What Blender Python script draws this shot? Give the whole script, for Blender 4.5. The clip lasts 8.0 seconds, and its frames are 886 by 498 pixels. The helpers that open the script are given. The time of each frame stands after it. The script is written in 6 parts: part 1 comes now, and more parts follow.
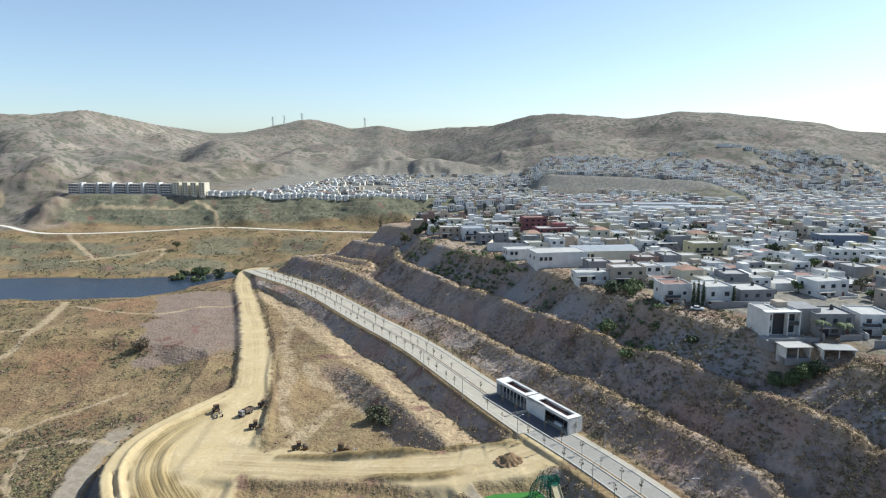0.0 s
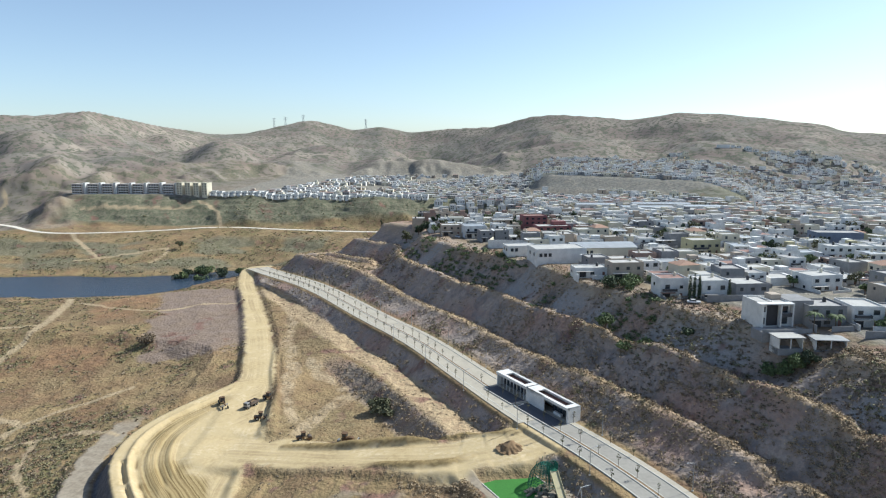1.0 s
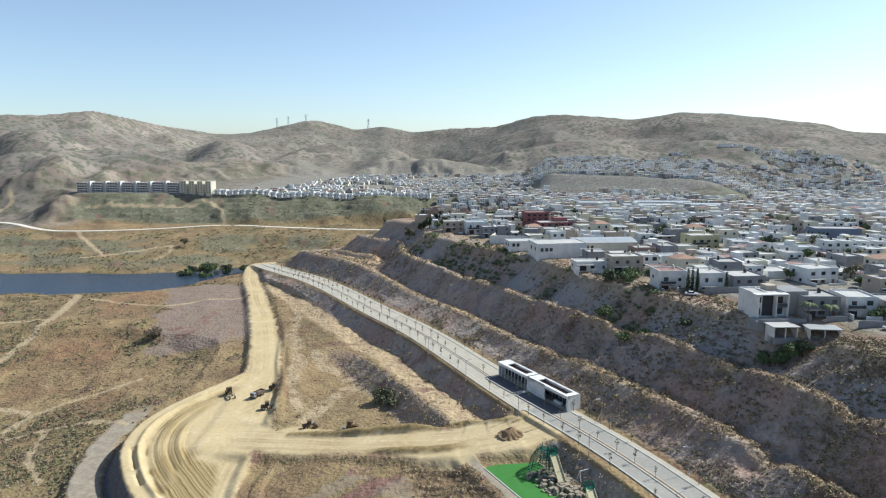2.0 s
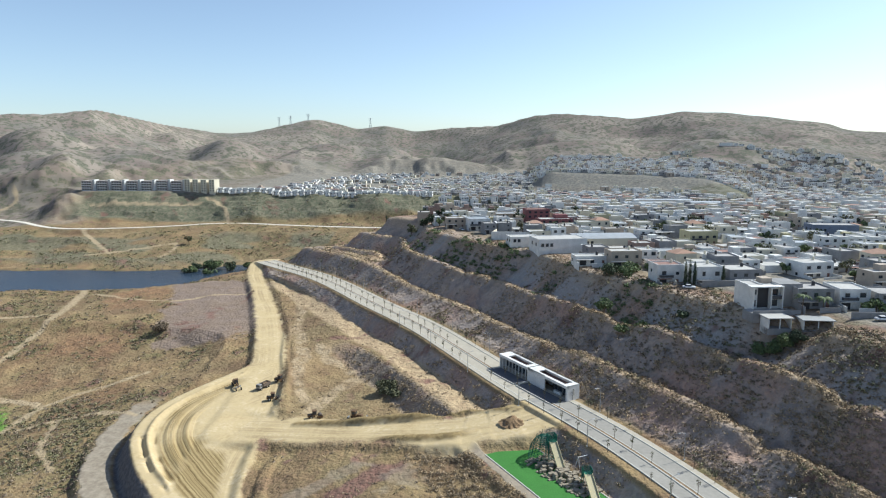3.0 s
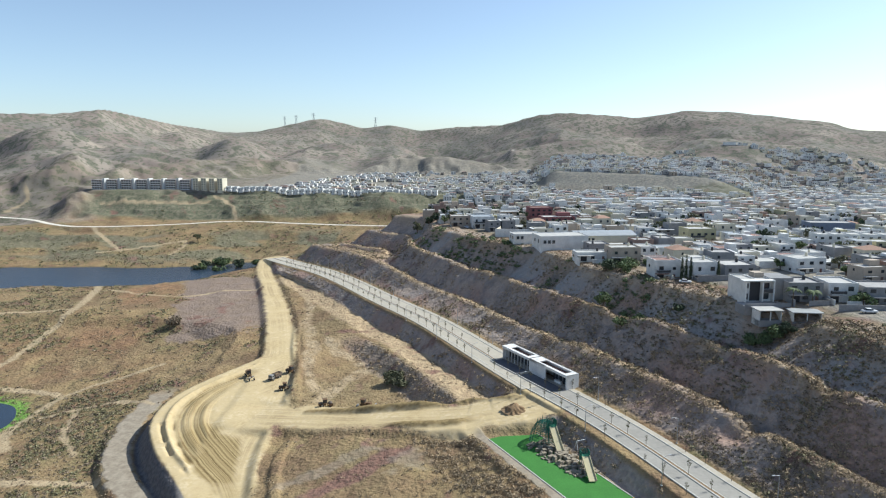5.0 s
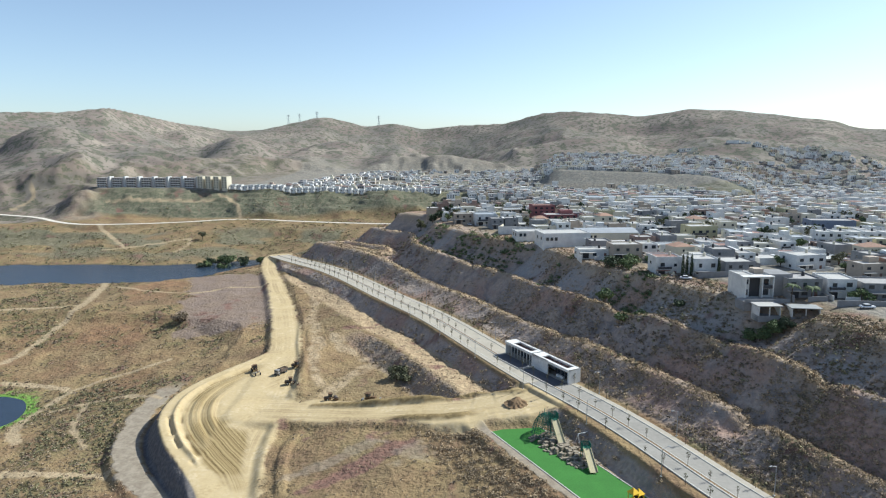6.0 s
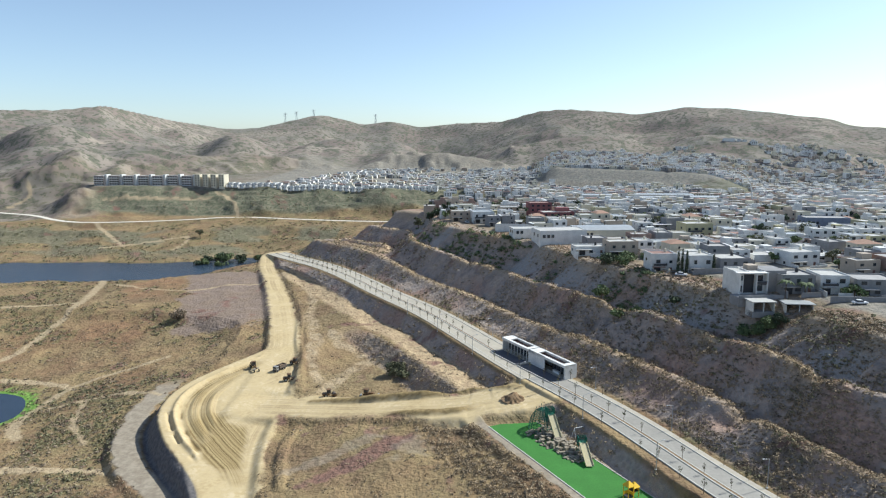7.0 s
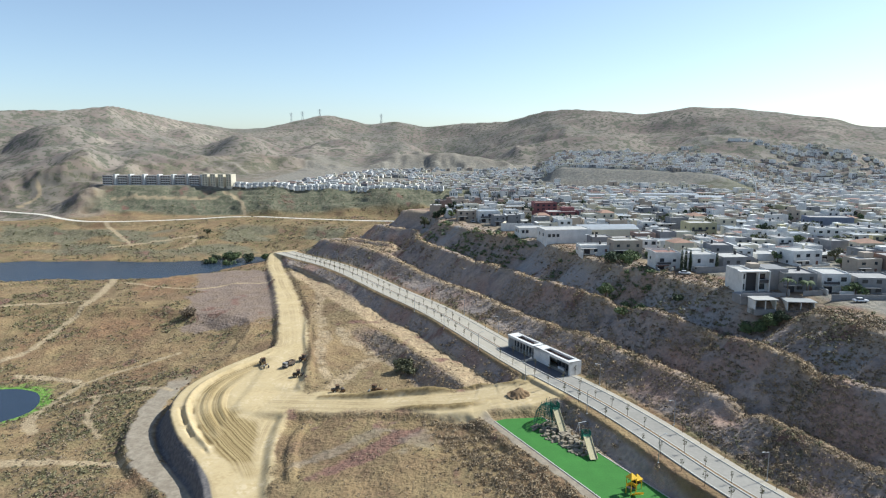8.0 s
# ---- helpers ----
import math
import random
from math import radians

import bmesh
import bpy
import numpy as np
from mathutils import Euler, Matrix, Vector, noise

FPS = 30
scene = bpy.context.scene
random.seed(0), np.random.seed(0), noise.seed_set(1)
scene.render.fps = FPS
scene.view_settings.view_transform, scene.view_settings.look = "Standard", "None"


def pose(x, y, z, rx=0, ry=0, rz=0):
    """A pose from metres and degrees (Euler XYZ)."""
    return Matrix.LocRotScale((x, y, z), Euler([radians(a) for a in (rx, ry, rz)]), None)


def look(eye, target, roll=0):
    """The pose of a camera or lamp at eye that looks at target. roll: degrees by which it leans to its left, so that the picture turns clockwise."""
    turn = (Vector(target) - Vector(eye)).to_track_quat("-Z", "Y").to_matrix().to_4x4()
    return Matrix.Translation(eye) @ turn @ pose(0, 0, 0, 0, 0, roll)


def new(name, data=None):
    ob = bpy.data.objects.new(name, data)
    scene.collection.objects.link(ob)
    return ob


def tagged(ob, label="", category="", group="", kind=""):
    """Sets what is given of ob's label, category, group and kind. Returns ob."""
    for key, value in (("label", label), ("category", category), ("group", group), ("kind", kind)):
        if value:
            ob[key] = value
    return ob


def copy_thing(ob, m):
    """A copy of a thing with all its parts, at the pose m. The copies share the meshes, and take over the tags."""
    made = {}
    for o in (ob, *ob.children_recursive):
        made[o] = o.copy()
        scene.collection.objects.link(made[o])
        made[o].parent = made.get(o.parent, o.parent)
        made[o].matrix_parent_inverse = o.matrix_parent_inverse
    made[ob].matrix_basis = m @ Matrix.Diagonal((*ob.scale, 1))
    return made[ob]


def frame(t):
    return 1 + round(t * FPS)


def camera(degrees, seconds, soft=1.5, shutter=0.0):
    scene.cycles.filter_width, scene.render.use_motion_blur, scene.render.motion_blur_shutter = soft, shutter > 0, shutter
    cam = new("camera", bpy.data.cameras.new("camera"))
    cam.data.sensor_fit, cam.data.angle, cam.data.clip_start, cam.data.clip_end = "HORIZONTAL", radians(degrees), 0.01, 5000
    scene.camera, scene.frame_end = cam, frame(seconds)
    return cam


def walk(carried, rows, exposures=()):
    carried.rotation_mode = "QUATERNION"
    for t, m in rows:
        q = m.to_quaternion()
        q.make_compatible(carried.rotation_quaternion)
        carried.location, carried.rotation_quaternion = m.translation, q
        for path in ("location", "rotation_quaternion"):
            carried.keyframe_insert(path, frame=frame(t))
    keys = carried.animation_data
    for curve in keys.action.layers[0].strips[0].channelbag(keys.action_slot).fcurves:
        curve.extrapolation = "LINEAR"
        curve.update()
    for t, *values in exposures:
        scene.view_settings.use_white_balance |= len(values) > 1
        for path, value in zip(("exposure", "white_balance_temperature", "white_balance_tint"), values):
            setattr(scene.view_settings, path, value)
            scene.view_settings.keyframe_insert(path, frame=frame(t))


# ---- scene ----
cam = camera(68.0, 8.0, soft=1.2)
PATH = [
    (0, pose(0.00, 0.00, 82.48, 81.149, 0.000, -0.000)),
    (0.5, pose(-0.08, -2.53, 81.71, 81.231, 0.000, 0.044)),
    (1, pose(-0.25, -4.98, 80.75, 81.305, 0.000, 0.063)),
    (1.5, pose(-0.36, -7.47, 79.90, 81.333, 0.000, 0.170)),
    (3, pose(-0.62, -15.01, 77.71, 81.286, 0.000, 0.409)),
    (3.5, pose(-0.45, -17.30, 77.71, 81.281, 0.000, 0.534)),
    (4, pose(-0.83, -20.19, 77.95, 81.313, 0.000, 0.569)),
    (4.5, pose(-0.77, -22.46, 77.99, 81.274, 0.000, 0.642)),
    (6, pose(-1.04, -27.93, 77.69, 81.079, 0.000, 1.073)),
    (6.5, pose(-1.01, -28.63, 77.77, 81.006, 0.000, 0.780)),
    (7, pose(-1.18, -29.77, 77.57, 80.914, 0.000, 0.810)),
    (7.5, pose(-1.38, -31.26, 77.59, 80.903, 0.000, 0.981)),
    (8, pose(-1.76, -33.99, 77.75, 80.897, 0.000, 1.258)),
]
walk(cam, PATH, exposures=[(0.0, 0.90, 5780, 4), (8.0, 0.90, 5780, 4)])

# ---- world and sun ----
SUN_AZ, SUN_EL = 66.0, 42.0          # degrees clockwise from +y, and above the horizon
world = bpy.data.worlds.new("sky")
scene.world = world
world.use_nodes = True
wn = world.node_tree
sky = wn.nodes.new("ShaderNodeTexSky")
sky.sky_type = "NISHITA"
sky.sun_disc = False
sky.sun_elevation = radians(SUN_EL)
sky.sun_rotation = radians(SUN_AZ)
sky.altitude = 1500
sky.air_density, sky.dust_density, sky.ozone_density = 1.0, 2.2, 0.5
hazy = wn.nodes.new("ShaderNodeHueSaturation")
hazy.inputs["Saturation"].default_value = 0.84
wn.links.new(sky.outputs[0], hazy.inputs["Color"])
wn.links.new(hazy.outputs[0], wn.nodes["Background"].inputs[0])
wn.nodes["Background"].inputs[1].default_value = 0.081
sun = new("sun", bpy.data.lights.new("sun", "SUN"))
sun.data.energy, sun.data.angle, sun.data.color = 3.5, radians(0.6), (1.0, 0.93, 0.82)
sdir = Vector((math.sin(radians(SUN_AZ)) * math.cos(radians(SUN_EL)), math.cos(radians(SUN_AZ)) * math.cos(radians(SUN_EL)), math.sin(radians(SUN_EL))))
sun.matrix_world = look(sdir * 600, (0, 0, 0))


# ---- materials ----
def mat(name, color, rough=0.85, scale=1.0, vary=0.25, bump=0.0, color2=None, metal=0.0, spec=0.3, island=0.0):
    """Two scales of noise mix color towards color2; bump in metres."""
    m = bpy.data.materials.new(name)
    m.use_nodes = True
    nt = m.node_tree
    b = nt.nodes["Principled BSDF"]
    b.inputs["Roughness"].default_value = rough
    b.inputs["Metallic"].default_value = metal
    b.inputs["Specular IOR Level"].default_value = spec
    tc = nt.nodes.new("ShaderNodeTexCoord")
    c2 = color2 or tuple(c * (1 - vary) for c in color)
    fac = None
    for k, (sc, det) in enumerate(((scale, 3.0), (scale * 9, 4.0))):
        n = nt.nodes.new("ShaderNodeTexNoise")
        n.inputs["Scale"].default_value = sc
        n.inputs["Detail"].default_value = det
        nt.links.new(tc.outputs["Object"], n.inputs["Vector"])
        if fac is None:
            fac = n.outputs["Fac"]
        else:
            mx = nt.nodes.new("ShaderNodeMath")
            mx.operation = "ADD"
            nt.links.new(fac, mx.inputs[0])
            nt.links.new(n.outputs["Fac"], mx.inputs[1])
            fine = n.outputs["Fac"]
            fac = mx.outputs[0]
    ramp = nt.nodes.new("ShaderNodeMapRange")
    ramp.inputs["From Min"].default_value, ramp.inputs["From Max"].default_value = 0.7, 1.3
    nt.links.new(fac, ramp.inputs["Value"])
    mix = nt.nodes.new("ShaderNodeMix")
    mix.data_type = "RGBA"
    nt.links.new(ramp.outputs[0], mix.inputs["Factor"])
    mix.inputs["A"].default_value = (*color, 1)
    mix.inputs["B"].default_value = (*c2, 1)
    out = mix.outputs["Result"]
    if island:
        g = nt.nodes.new("ShaderNodeNewGeometry")
        hsv = nt.nodes.new("ShaderNodeHueSaturation")
        mr = nt.nodes.new("ShaderNodeMapRange")
        mr.inputs["To Min"].default_value, mr.inputs["To Max"].default_value = 1 - island, 1 + island
        nt.links.new(g.outputs["Random Per Island"], mr.inputs["Value"])
        nt.links.new(mr.outputs[0], hsv.inputs["Value"])
        nt.links.new(out, hsv.inputs["Color"])
        out = hsv.outputs["Color"]
    nt.links.new(out, b.inputs["Base Color"])
    if bump:
        bp = nt.nodes.new("ShaderNodeBump")
        bp.inputs["Distance"].default_value = bump
        bp.inputs["Strength"].default_value = 0.6
        nt.links.new(fine, bp.inputs["Height"])
        nt.links.new(bp.outputs[0], b.inputs["Normal"])
    return m


M_PAVE = mat("concrete_paving", (0.44, 0.395, 0.32), 0.9, 0.15, 0.2, 0.01)
M_ASPHALT = mat("grey_asphalt", (0.33, 0.31, 0.275), 0.9, 0.1, 0.22, 0.01)
# dark grey standing in for the gatehouse's cast shadow
M_BAY_SHADE = mat("bay_shade_grey", (0.13, 0.13, 0.14), 0.9, 0.3, 0.25, 0.01)
M_KERB = mat("kerb_concrete", (0.52, 0.50, 0.45), 0.9, 0.3, 0.25, 0.01)
M_WHITE = mat("white_render", (0.78, 0.77, 0.74), 0.8, 0.4, 0.3, 0.005)
M_DARK = mat("dark_cladding", (0.05, 0.05, 0.055), 0.5, 0.6, 0.3)
M_GLASS = mat("window_glass", (0.04, 0.05, 0.06), 0.08, 0.5, 0.3, spec=0.6)
M_WATER = mat("lake_water", (0.03, 0.045, 0.07), 0.25, 0.05, 0.3, 0.05, spec=0.25)
M_SOIL = mat("brown_soil", (0.27, 0.18, 0.10), 0.95, 0.6, 0.35, 0.05)
M_BARK = mat("bark", (0.16, 0.12, 0.09), 0.95, 2.0, 0.4, 0.02)
M_LEAF_DULL = mat("dull_leaves", (0.17, 0.17, 0.095), 0.8, 1.5, 0.45, island=0.45)
M_OLIVE = mat("olive_scrub_leaves", (0.23, 0.21, 0.115), 0.85, 1.2, 0.4, island=0.4)
M_LEAF = mat("green_leaves", (0.155, 0.20, 0.085), 0.75, 0.8, 0.45, island=0.5)
M_LEAF_DARK = mat("dark_leaves", (0.075, 0.10, 0.055), 0.75, 0.8, 0.4, island=0.5)
M_STEEL = mat("galvanised_steel", (0.42, 0.43, 0.44), 0.5, 1.0, 0.25, metal=0.6)
M_RUST = mat("rust_brown_deck", (0.24, 0.13, 0.10), 0.9, 0.5, 0.35, 0.01)
M_TURF = mat("artificial_turf", (0.055, 0.195, 0.033), 0.85, 0.25, 0.22, 0.02)
M_ROCK = mat("grey_brown_stone", (0.33, 0.28, 0.21), 0.9, 0.8, 0.4, 0.03)
M_BEIGE = mat("beige_plastic", (0.50, 0.44, 0.27), 0.5, 0.8, 0.15)
M_GREENPAINT = mat("green_paint", (0.05, 0.20, 0.13), 0.5, 1.0, 0.25)
M_NET = mat("green_rope", (0.04, 0.17, 0.12), 0.8, 1.5, 0.3)
M_YELLOW = mat("yellow_plastic", (0.80, 0.50, 0.03), 0.4, 0.8, 0.12)
M_ORANGE = mat("orange_plastic", (0.75, 0.20, 0.03), 0.4, 0.8, 0.12)
M_RUBBER = mat("black_rubber", (0.035, 0.033, 0.03), 0.9, 1.5, 0.3)
M_TRUCK = mat("dusty_truck_paint", (0.30, 0.29, 0.28), 0.5, 1.0, 0.35)
M_TRUCKBED = mat("worn_truck_bed", (0.14, 0.11, 0.09), 0.7, 1.0, 0.4)
M_MACHINE = mat("dusty_machine_paint", (0.17, 0.10, 0.05), 0.6, 1.0, 0.4)
M_CREAM = mat("cream_render", (0.70, 0.64, 0.50), 0.85, 0.4, 0.18, 0.005)
M_GREYWALL = mat("bare_grey_block", (0.30, 0.295, 0.295), 0.9, 0.5, 0.3, 0.01)
M_BRICKRED = mat("bare_red_brick", (0.34, 0.235, 0.19), 0.9, 0.6, 0.3, 0.01)
M_TAN = mat("tan_render", (0.48, 0.40, 0.32), 0.88, 0.4, 0.22, 0.005)
M_MAROON = mat("maroon_render", (0.27, 0.115, 0.115), 0.85, 0.4, 0.25)
M_YELLOWWALL = mat("ochre_render", (0.52, 0.47, 0.29), 0.85, 0.4, 0.2)
M_BLUEWALL = mat("slate_blue_render", (0.20, 0.23, 0.30), 0.85, 0.4, 0.25)
M_ROOF = mat("roof_membrane", (0.50, 0.485, 0.455), 0.9, 0.25, 0.3, 0.005)
M_ROOFRED = mat("red_roof_coating", (0.32, 0.20, 0.165), 0.9, 0.3, 0.35)
M_ROOFGREY = mat("grey_roof_slab", (0.40, 0.385, 0.37), 0.9, 0.25, 0.35)
M_TIN = mat("sheet_metal_roof", (0.47, 0.48, 0.48), 0.45, 0.3, 0.2, metal=0.4)
M_FRAME = mat("dark_window_frame", (0.08, 0.08, 0.085), 0.5, 1.0, 0.2)
M_TILE = mat("clay_tile_roof", (0.40, 0.25, 0.18), 0.85, 0.8, 0.3, 0.02)
M_CARWHITE = mat("white_car_paint", (0.75, 0.75, 0.76), 0.25, 0.5, 0.08, spec=0.5)
M_CARDARK = mat("dark_car_paint", (0.08, 0.09, 0.11), 0.25, 0.5, 0.15, spec=0.5)
M_STRAW = mat("dry_straw_tufts", (0.40, 0.305, 0.19), 0.9, 0.5, 0.4, island=0.4)
M_SCRUB = mat("dry_grey_scrub", (0.25, 0.195, 0.135), 0.9, 0.3, 0.45, island=0.5)
M_APT = mat("brown_white_facade", (0.52, 0.46, 0.42), 0.85, 0.3, 0.25)
M_PALEROAD = mat("pale_road_dust", (0.70, 0.64, 0.54), 0.95, 0.2, 0.18)
# ---- plan: axes of roads and slopes, metres ----
AVENUE = [(110, 10, 1.5), (95, 42, 1), (80, 72, .5), (63, 106, 0), (51, 140, 0), (40, 164, 0), (25, 190, 0), (8, 227, 0), (-11, 268, 0),
          (-35, 306, 0), (-54.3, 341.4, -0.3), (-68.2, 365.9, -0.6), (-83.3, 390, -1.2), (-99.3, 412.2, -2.2), (-113.8, 432, -3.3), (-127.2, 452.4, -4.5), (-136, 466, -5.2)]
HILLFOOT = AVENUE[:-1] + [(-128, 482, -7.5), (-92, 520, -8), (-30, 550, -4), (60, 580, 10), (200, 600, 20), (500, 680, 22), (1200, 850, 22)]
HAUL = [(-131, 470, -5.0), (-138, 471.5, -5.4), (-142.6, 466, -6), (-139, 446.7, -7), (-128.3, 413.8, -8), (-112.7, 372.4, -9.2), (-95.1, 320, -10.8), (-82.7, 278.9, -12), (-75.5, 248, -13), (-72, 215, -14), (-72, 190, -15.5),
        (-72, 165, -17), (-66, 135, -18), (-60, 95, -19), (-50, 0, -21)]
CROSS = [(-70, 193, -15.3), (-46, 186, -12.6), (-20, 176, -8), (0, 169, -5.0), (16, 168, -2.4), (30, 173, -0.6)]
FILL = [(-80, 246, -13.0, 7), (-84, 228, -14, 14), (-90, 208, -15, 17.5), (-88, 190, -16, 17), (-80.5, 168, -17, 12), (-70, 148, -17.6, 6.5), (-62, 130, -18, 5)]
PAD = [(14, 162, -5), (38, 116, -5), (62, 70, -5)]
LOWER_ROAD = [(-92, 262, -14.5), (-104, 254, -17), (-116, 242, -20.5), (-120, 224, -22), (-119.5, 205, -22.6), (-114.5, 184, -23), (-106, 166, -23), (-93, 152, -23), (-76, 137, -22.5), (-60, 115, -22)]
WHITE_ROAD = [(-640, 800, -4), (-560, 772, -7), (-509, 758, -8), (-447, 700, -8), (-403, 679, -8), (-319, 700, -8), (-255, 738, -7), (-162, 712, -8), (-64, 692, -8), (0, 690, -6)]
LAKE = [(-900, 480, 60), (-600, 505, 48), (-330, 520, 42), (-245, 528, 36), (-195, 575, 8)]
POND = [(-300, 205, 34), (-228, 213, 33), (-199, 223, 20)]
# ridges of bladed soil: x, y, height
WINDROWS = [[(-50.6, 192.0, 0.7), (-27.2, 185.0, 1.9), (-11.2, 182.1, 2.0), (6.3, 181.4, 1.6), (21.3, 177.3, 0.4)], [(-22, 170, .2), (-16, 167.5, 1.1), (-8, 165.5, 1.3), (1, 164.5, 1.0), (7, 166, .2)],
            [(-80, 300, .5), (-72, 262, 1.1), (-65, 236, 1.0), (-61, 216, 1.3), (-58, 203, .6)], [(-52, 173, .5), (-53.5, 163, .9), (-51.5, 150, .9), (-48, 136, .6)]]
WATER_Z = -31.0
# the ring of hills: bearing, elevation of the crest (degrees), crest distance
CREST = [(-180, 1.0), (-90, 2.0), (-50, 2.6), (-34.3, 2.38), (-32.9, 2.46), (-30.8, 2.47), (-27.6, 2.92), (-24.7, 2.25), (-22.7, 1.8), (-20.6, 1.5), (-18.8, 1.2), (-16.6, 1.27),
         (-15.2, 1.55), (-13.4, 1.98), (-11.3, 2.45), (-9.6, 2.14), (-7.7, 1.58), (-5.3, 1.96), (-2.9, 1.39), (0.0, 1.73), (2.4, 1.82), (4.3, 1.9), (7.2, 2.73), (9.5, 2.9),
         (13.2, 2.63), (15.5, 2.37), (17.2, 2.66), (19.1, 2.94), (22.7, 2.73), (26.7, 2.18), (29.6, 1.79), (30.4, 1.32), (32.8, 1.13), (60, 2.0), (120, 1.0), (180, 1.0)]


# rounded foothills before the crest: bearing, distance, height of the top, half width across and in depth
FOOTHILLS = [(-1.0, 1300, 61, 70, 150), (-18.2, 1560, 99, 75, 200), (-31.5, 1420, 116, 80, 220), (-25.5, 1380, 82, 120, 160), (12.0, 1620, 100, 190, 200),
             (-9.5, 1700, 92, 110, 220), (-13.0, 1420, 68, 80, 140), (22.0, 1500, 98, 170, 200), (-22.5, 1800, 118, 90, 160), (-5.2, 1600, 84, 70, 180)]


def rounded(poly, times=1):
    """Cuts the corners of a plan line."""
    for _ in range(times):
        out = [poly[0]]
        for a, b in zip(poly, poly[1:]):
            out += [tuple(p * 0.75 + q * 0.25 for p, q in zip(a, b)), tuple(p * 0.25 + q * 0.75 for p, q in zip(a, b))]
        poly = out + [poly[-1]]
    return poly


def along(poly, x, y, column=2):
    """Nearest place on a polyline: signed distance (right of it positive), its height, how far along it lies, and another column on request."""
    best = np.full(x.shape, 1e18)
    sd, hz, ss = np.zeros(x.shape), np.zeros(x.shape), np.zeros(x.shape)
    run = 0.0
    for a, b in zip(poly, poly[1:]):
        dx, dy = b[0] - a[0], b[1] - a[1]
        ln = math.hypot(dx, dy)
        t = np.clip(((x - a[0]) * dx + (y - a[1]) * dy) / ln ** 2, 0, 1)
        ex, ey = x - a[0] - t * dx, y - a[1] - t * dy
        q = ex * ex + ey * ey
        side = np.where(dy * ex - dx * ey >= 0, 1.0, -1.0)
        m = q < best
        best = np.where(m, q, best)
        sd, hz, ss = np.where(m, side * np.sqrt(q), sd), np.where(m, a[column] + t * (b[column] - a[column]), hz), np.where(m, run + t * ln, ss)
        run += ln
    return (sd, hz, ss) if column == 2 else (sd, hz, ss, hz)


def near(poly, x, y, reach, column=2):
    """As along(), but only close to the line; elsewhere the distance is very large."""
    xs, ys = [p[0] for p in poly], [p[1] for p in poly]
    m = (x > min(xs) - reach) & (x < max(xs) + reach) & (y > min(ys) - reach) & (y < max(ys) + reach)
    sd, hz, ss = np.full(x.shape, 1e6), np.full(x.shape, float(poly[0][column])), np.zeros(x.shape)
    if m.any():
        got = along(poly, x[m], y[m], column)
        sd[m], hz[m], ss[m] = got[:3]
    return sd, hz, ss


def shoreline(poly, x, y):
    """Distance to the edge of a body of water drawn as a line with half widths."""
    return np.minimum.reduce([np.abs(along([a, b], x, y)[0]) - along([a, b], x, y)[1] for a, b in zip(poly, poly[1:])])


def smooth(a, b, v):
    t = np.clip((v - a) / (b - a), 0, 1)
    return t * t * (3 - 2 * t)


RNG = np.random.RandomState(7)
TAB = RNG.rand(256, 256)


def vnoise(x, y):
    xi, yi = np.floor(x).astype(int), np.floor(y).astype(int)
    u, v = x - xi, y - yi
    u, v = u * u * (3 - 2 * u), v * v * (3 - 2 * v)
    g = lambda i, j: TAB[i & 255, j & 255]
    return (g(xi, yi) * (1 - u) + g(xi + 1, yi) * u) * (1 - v) + (g(xi, yi + 1) * (1 - u) + g(xi + 1, yi + 1) * u) * v - 0.5


def fbm(x, y, scale, octaves=4, gain=0.5):
    s, a = np.zeros(np.shape(x)), 1.0
    for k in range(octaves):
        s = s + a * vnoise(x / scale + 17.3 * k, y / scale + 9.1 * k)
        scale, a = scale * 0.5, a * gain
    return s


ZONES = ("dirt", "gravel", "tilled", "scrub", "mud", "hill", "bank", "lip", "track", "white", "weed", "olive", "fill_shade", "rust", "furrow", "rut", "across", "urban", "rubble", "scarp", "wild", "scraped", "ridge")
# foot and cart tracks in the valley: x, y, half width
TRACKS = [
    [(-240, 262, 1.6), (-219, 273, 1.6), (-217, 300, 1.6), (-218, 330, 1.8), (-224, 362, 2.2), (-234, 395, 2.4), (-246, 432, 2.0)],
    [(-224, 390, 0.9), (-195, 374, 0.8), (-165, 365, 0.8), (-146, 380, 0.8), (-121, 381, 0.8)],
    [(-300, 335, 1.8), (-266, 341, 1.8), (-246, 344, 1.6), (-220, 345, 1.2)],
    [(-206, 254, 1.4), (-190, 253, 1.4), (-167, 243, 1.6), (-170, 232, 1.8), (-173, 220, 2.2), (-171, 207, 2.4), (-157, 189, 2.0)],
    [(-167, 243, 1.2), (-155, 254, 1.1), (-143, 261, 1.0), (-136, 268, 0.8)],
    [(-165, 221, 0.9), (-150, 225, 0.9), (-134, 227, 0.9), (-119, 221, 0.9)],
    [(-151, 224, 0.8), (-143, 199, 0.8), (-130, 184, 0.7)],
    [(-180, 166, 2.0), (-147, 166, 2.0), (-128, 165, 1.6), (-110, 163, 1.2)],
    [(-348, 603, 1.5), (-313, 617, 1.5), (-278, 645, 1.5), (-270, 630, 1.2), (-276, 603, 1.2)],
    [(-394, 684, 2.0), (-356, 641, 2.0), (-326, 608, 1.5)],
    [(-300, 798, 2.0), (-268, 770, 1.8), (-255, 740, 1.8)],
    [(-430, 772, 2.0), (-380, 776, 2.0), (-300, 782, 2.0)],
    [(-580.0, 816.0, 2.6), (-571.0, 833.0, 2.6), (-570.0, 852.0, 2.6), (-583.0, 866.0, 2.6)]]
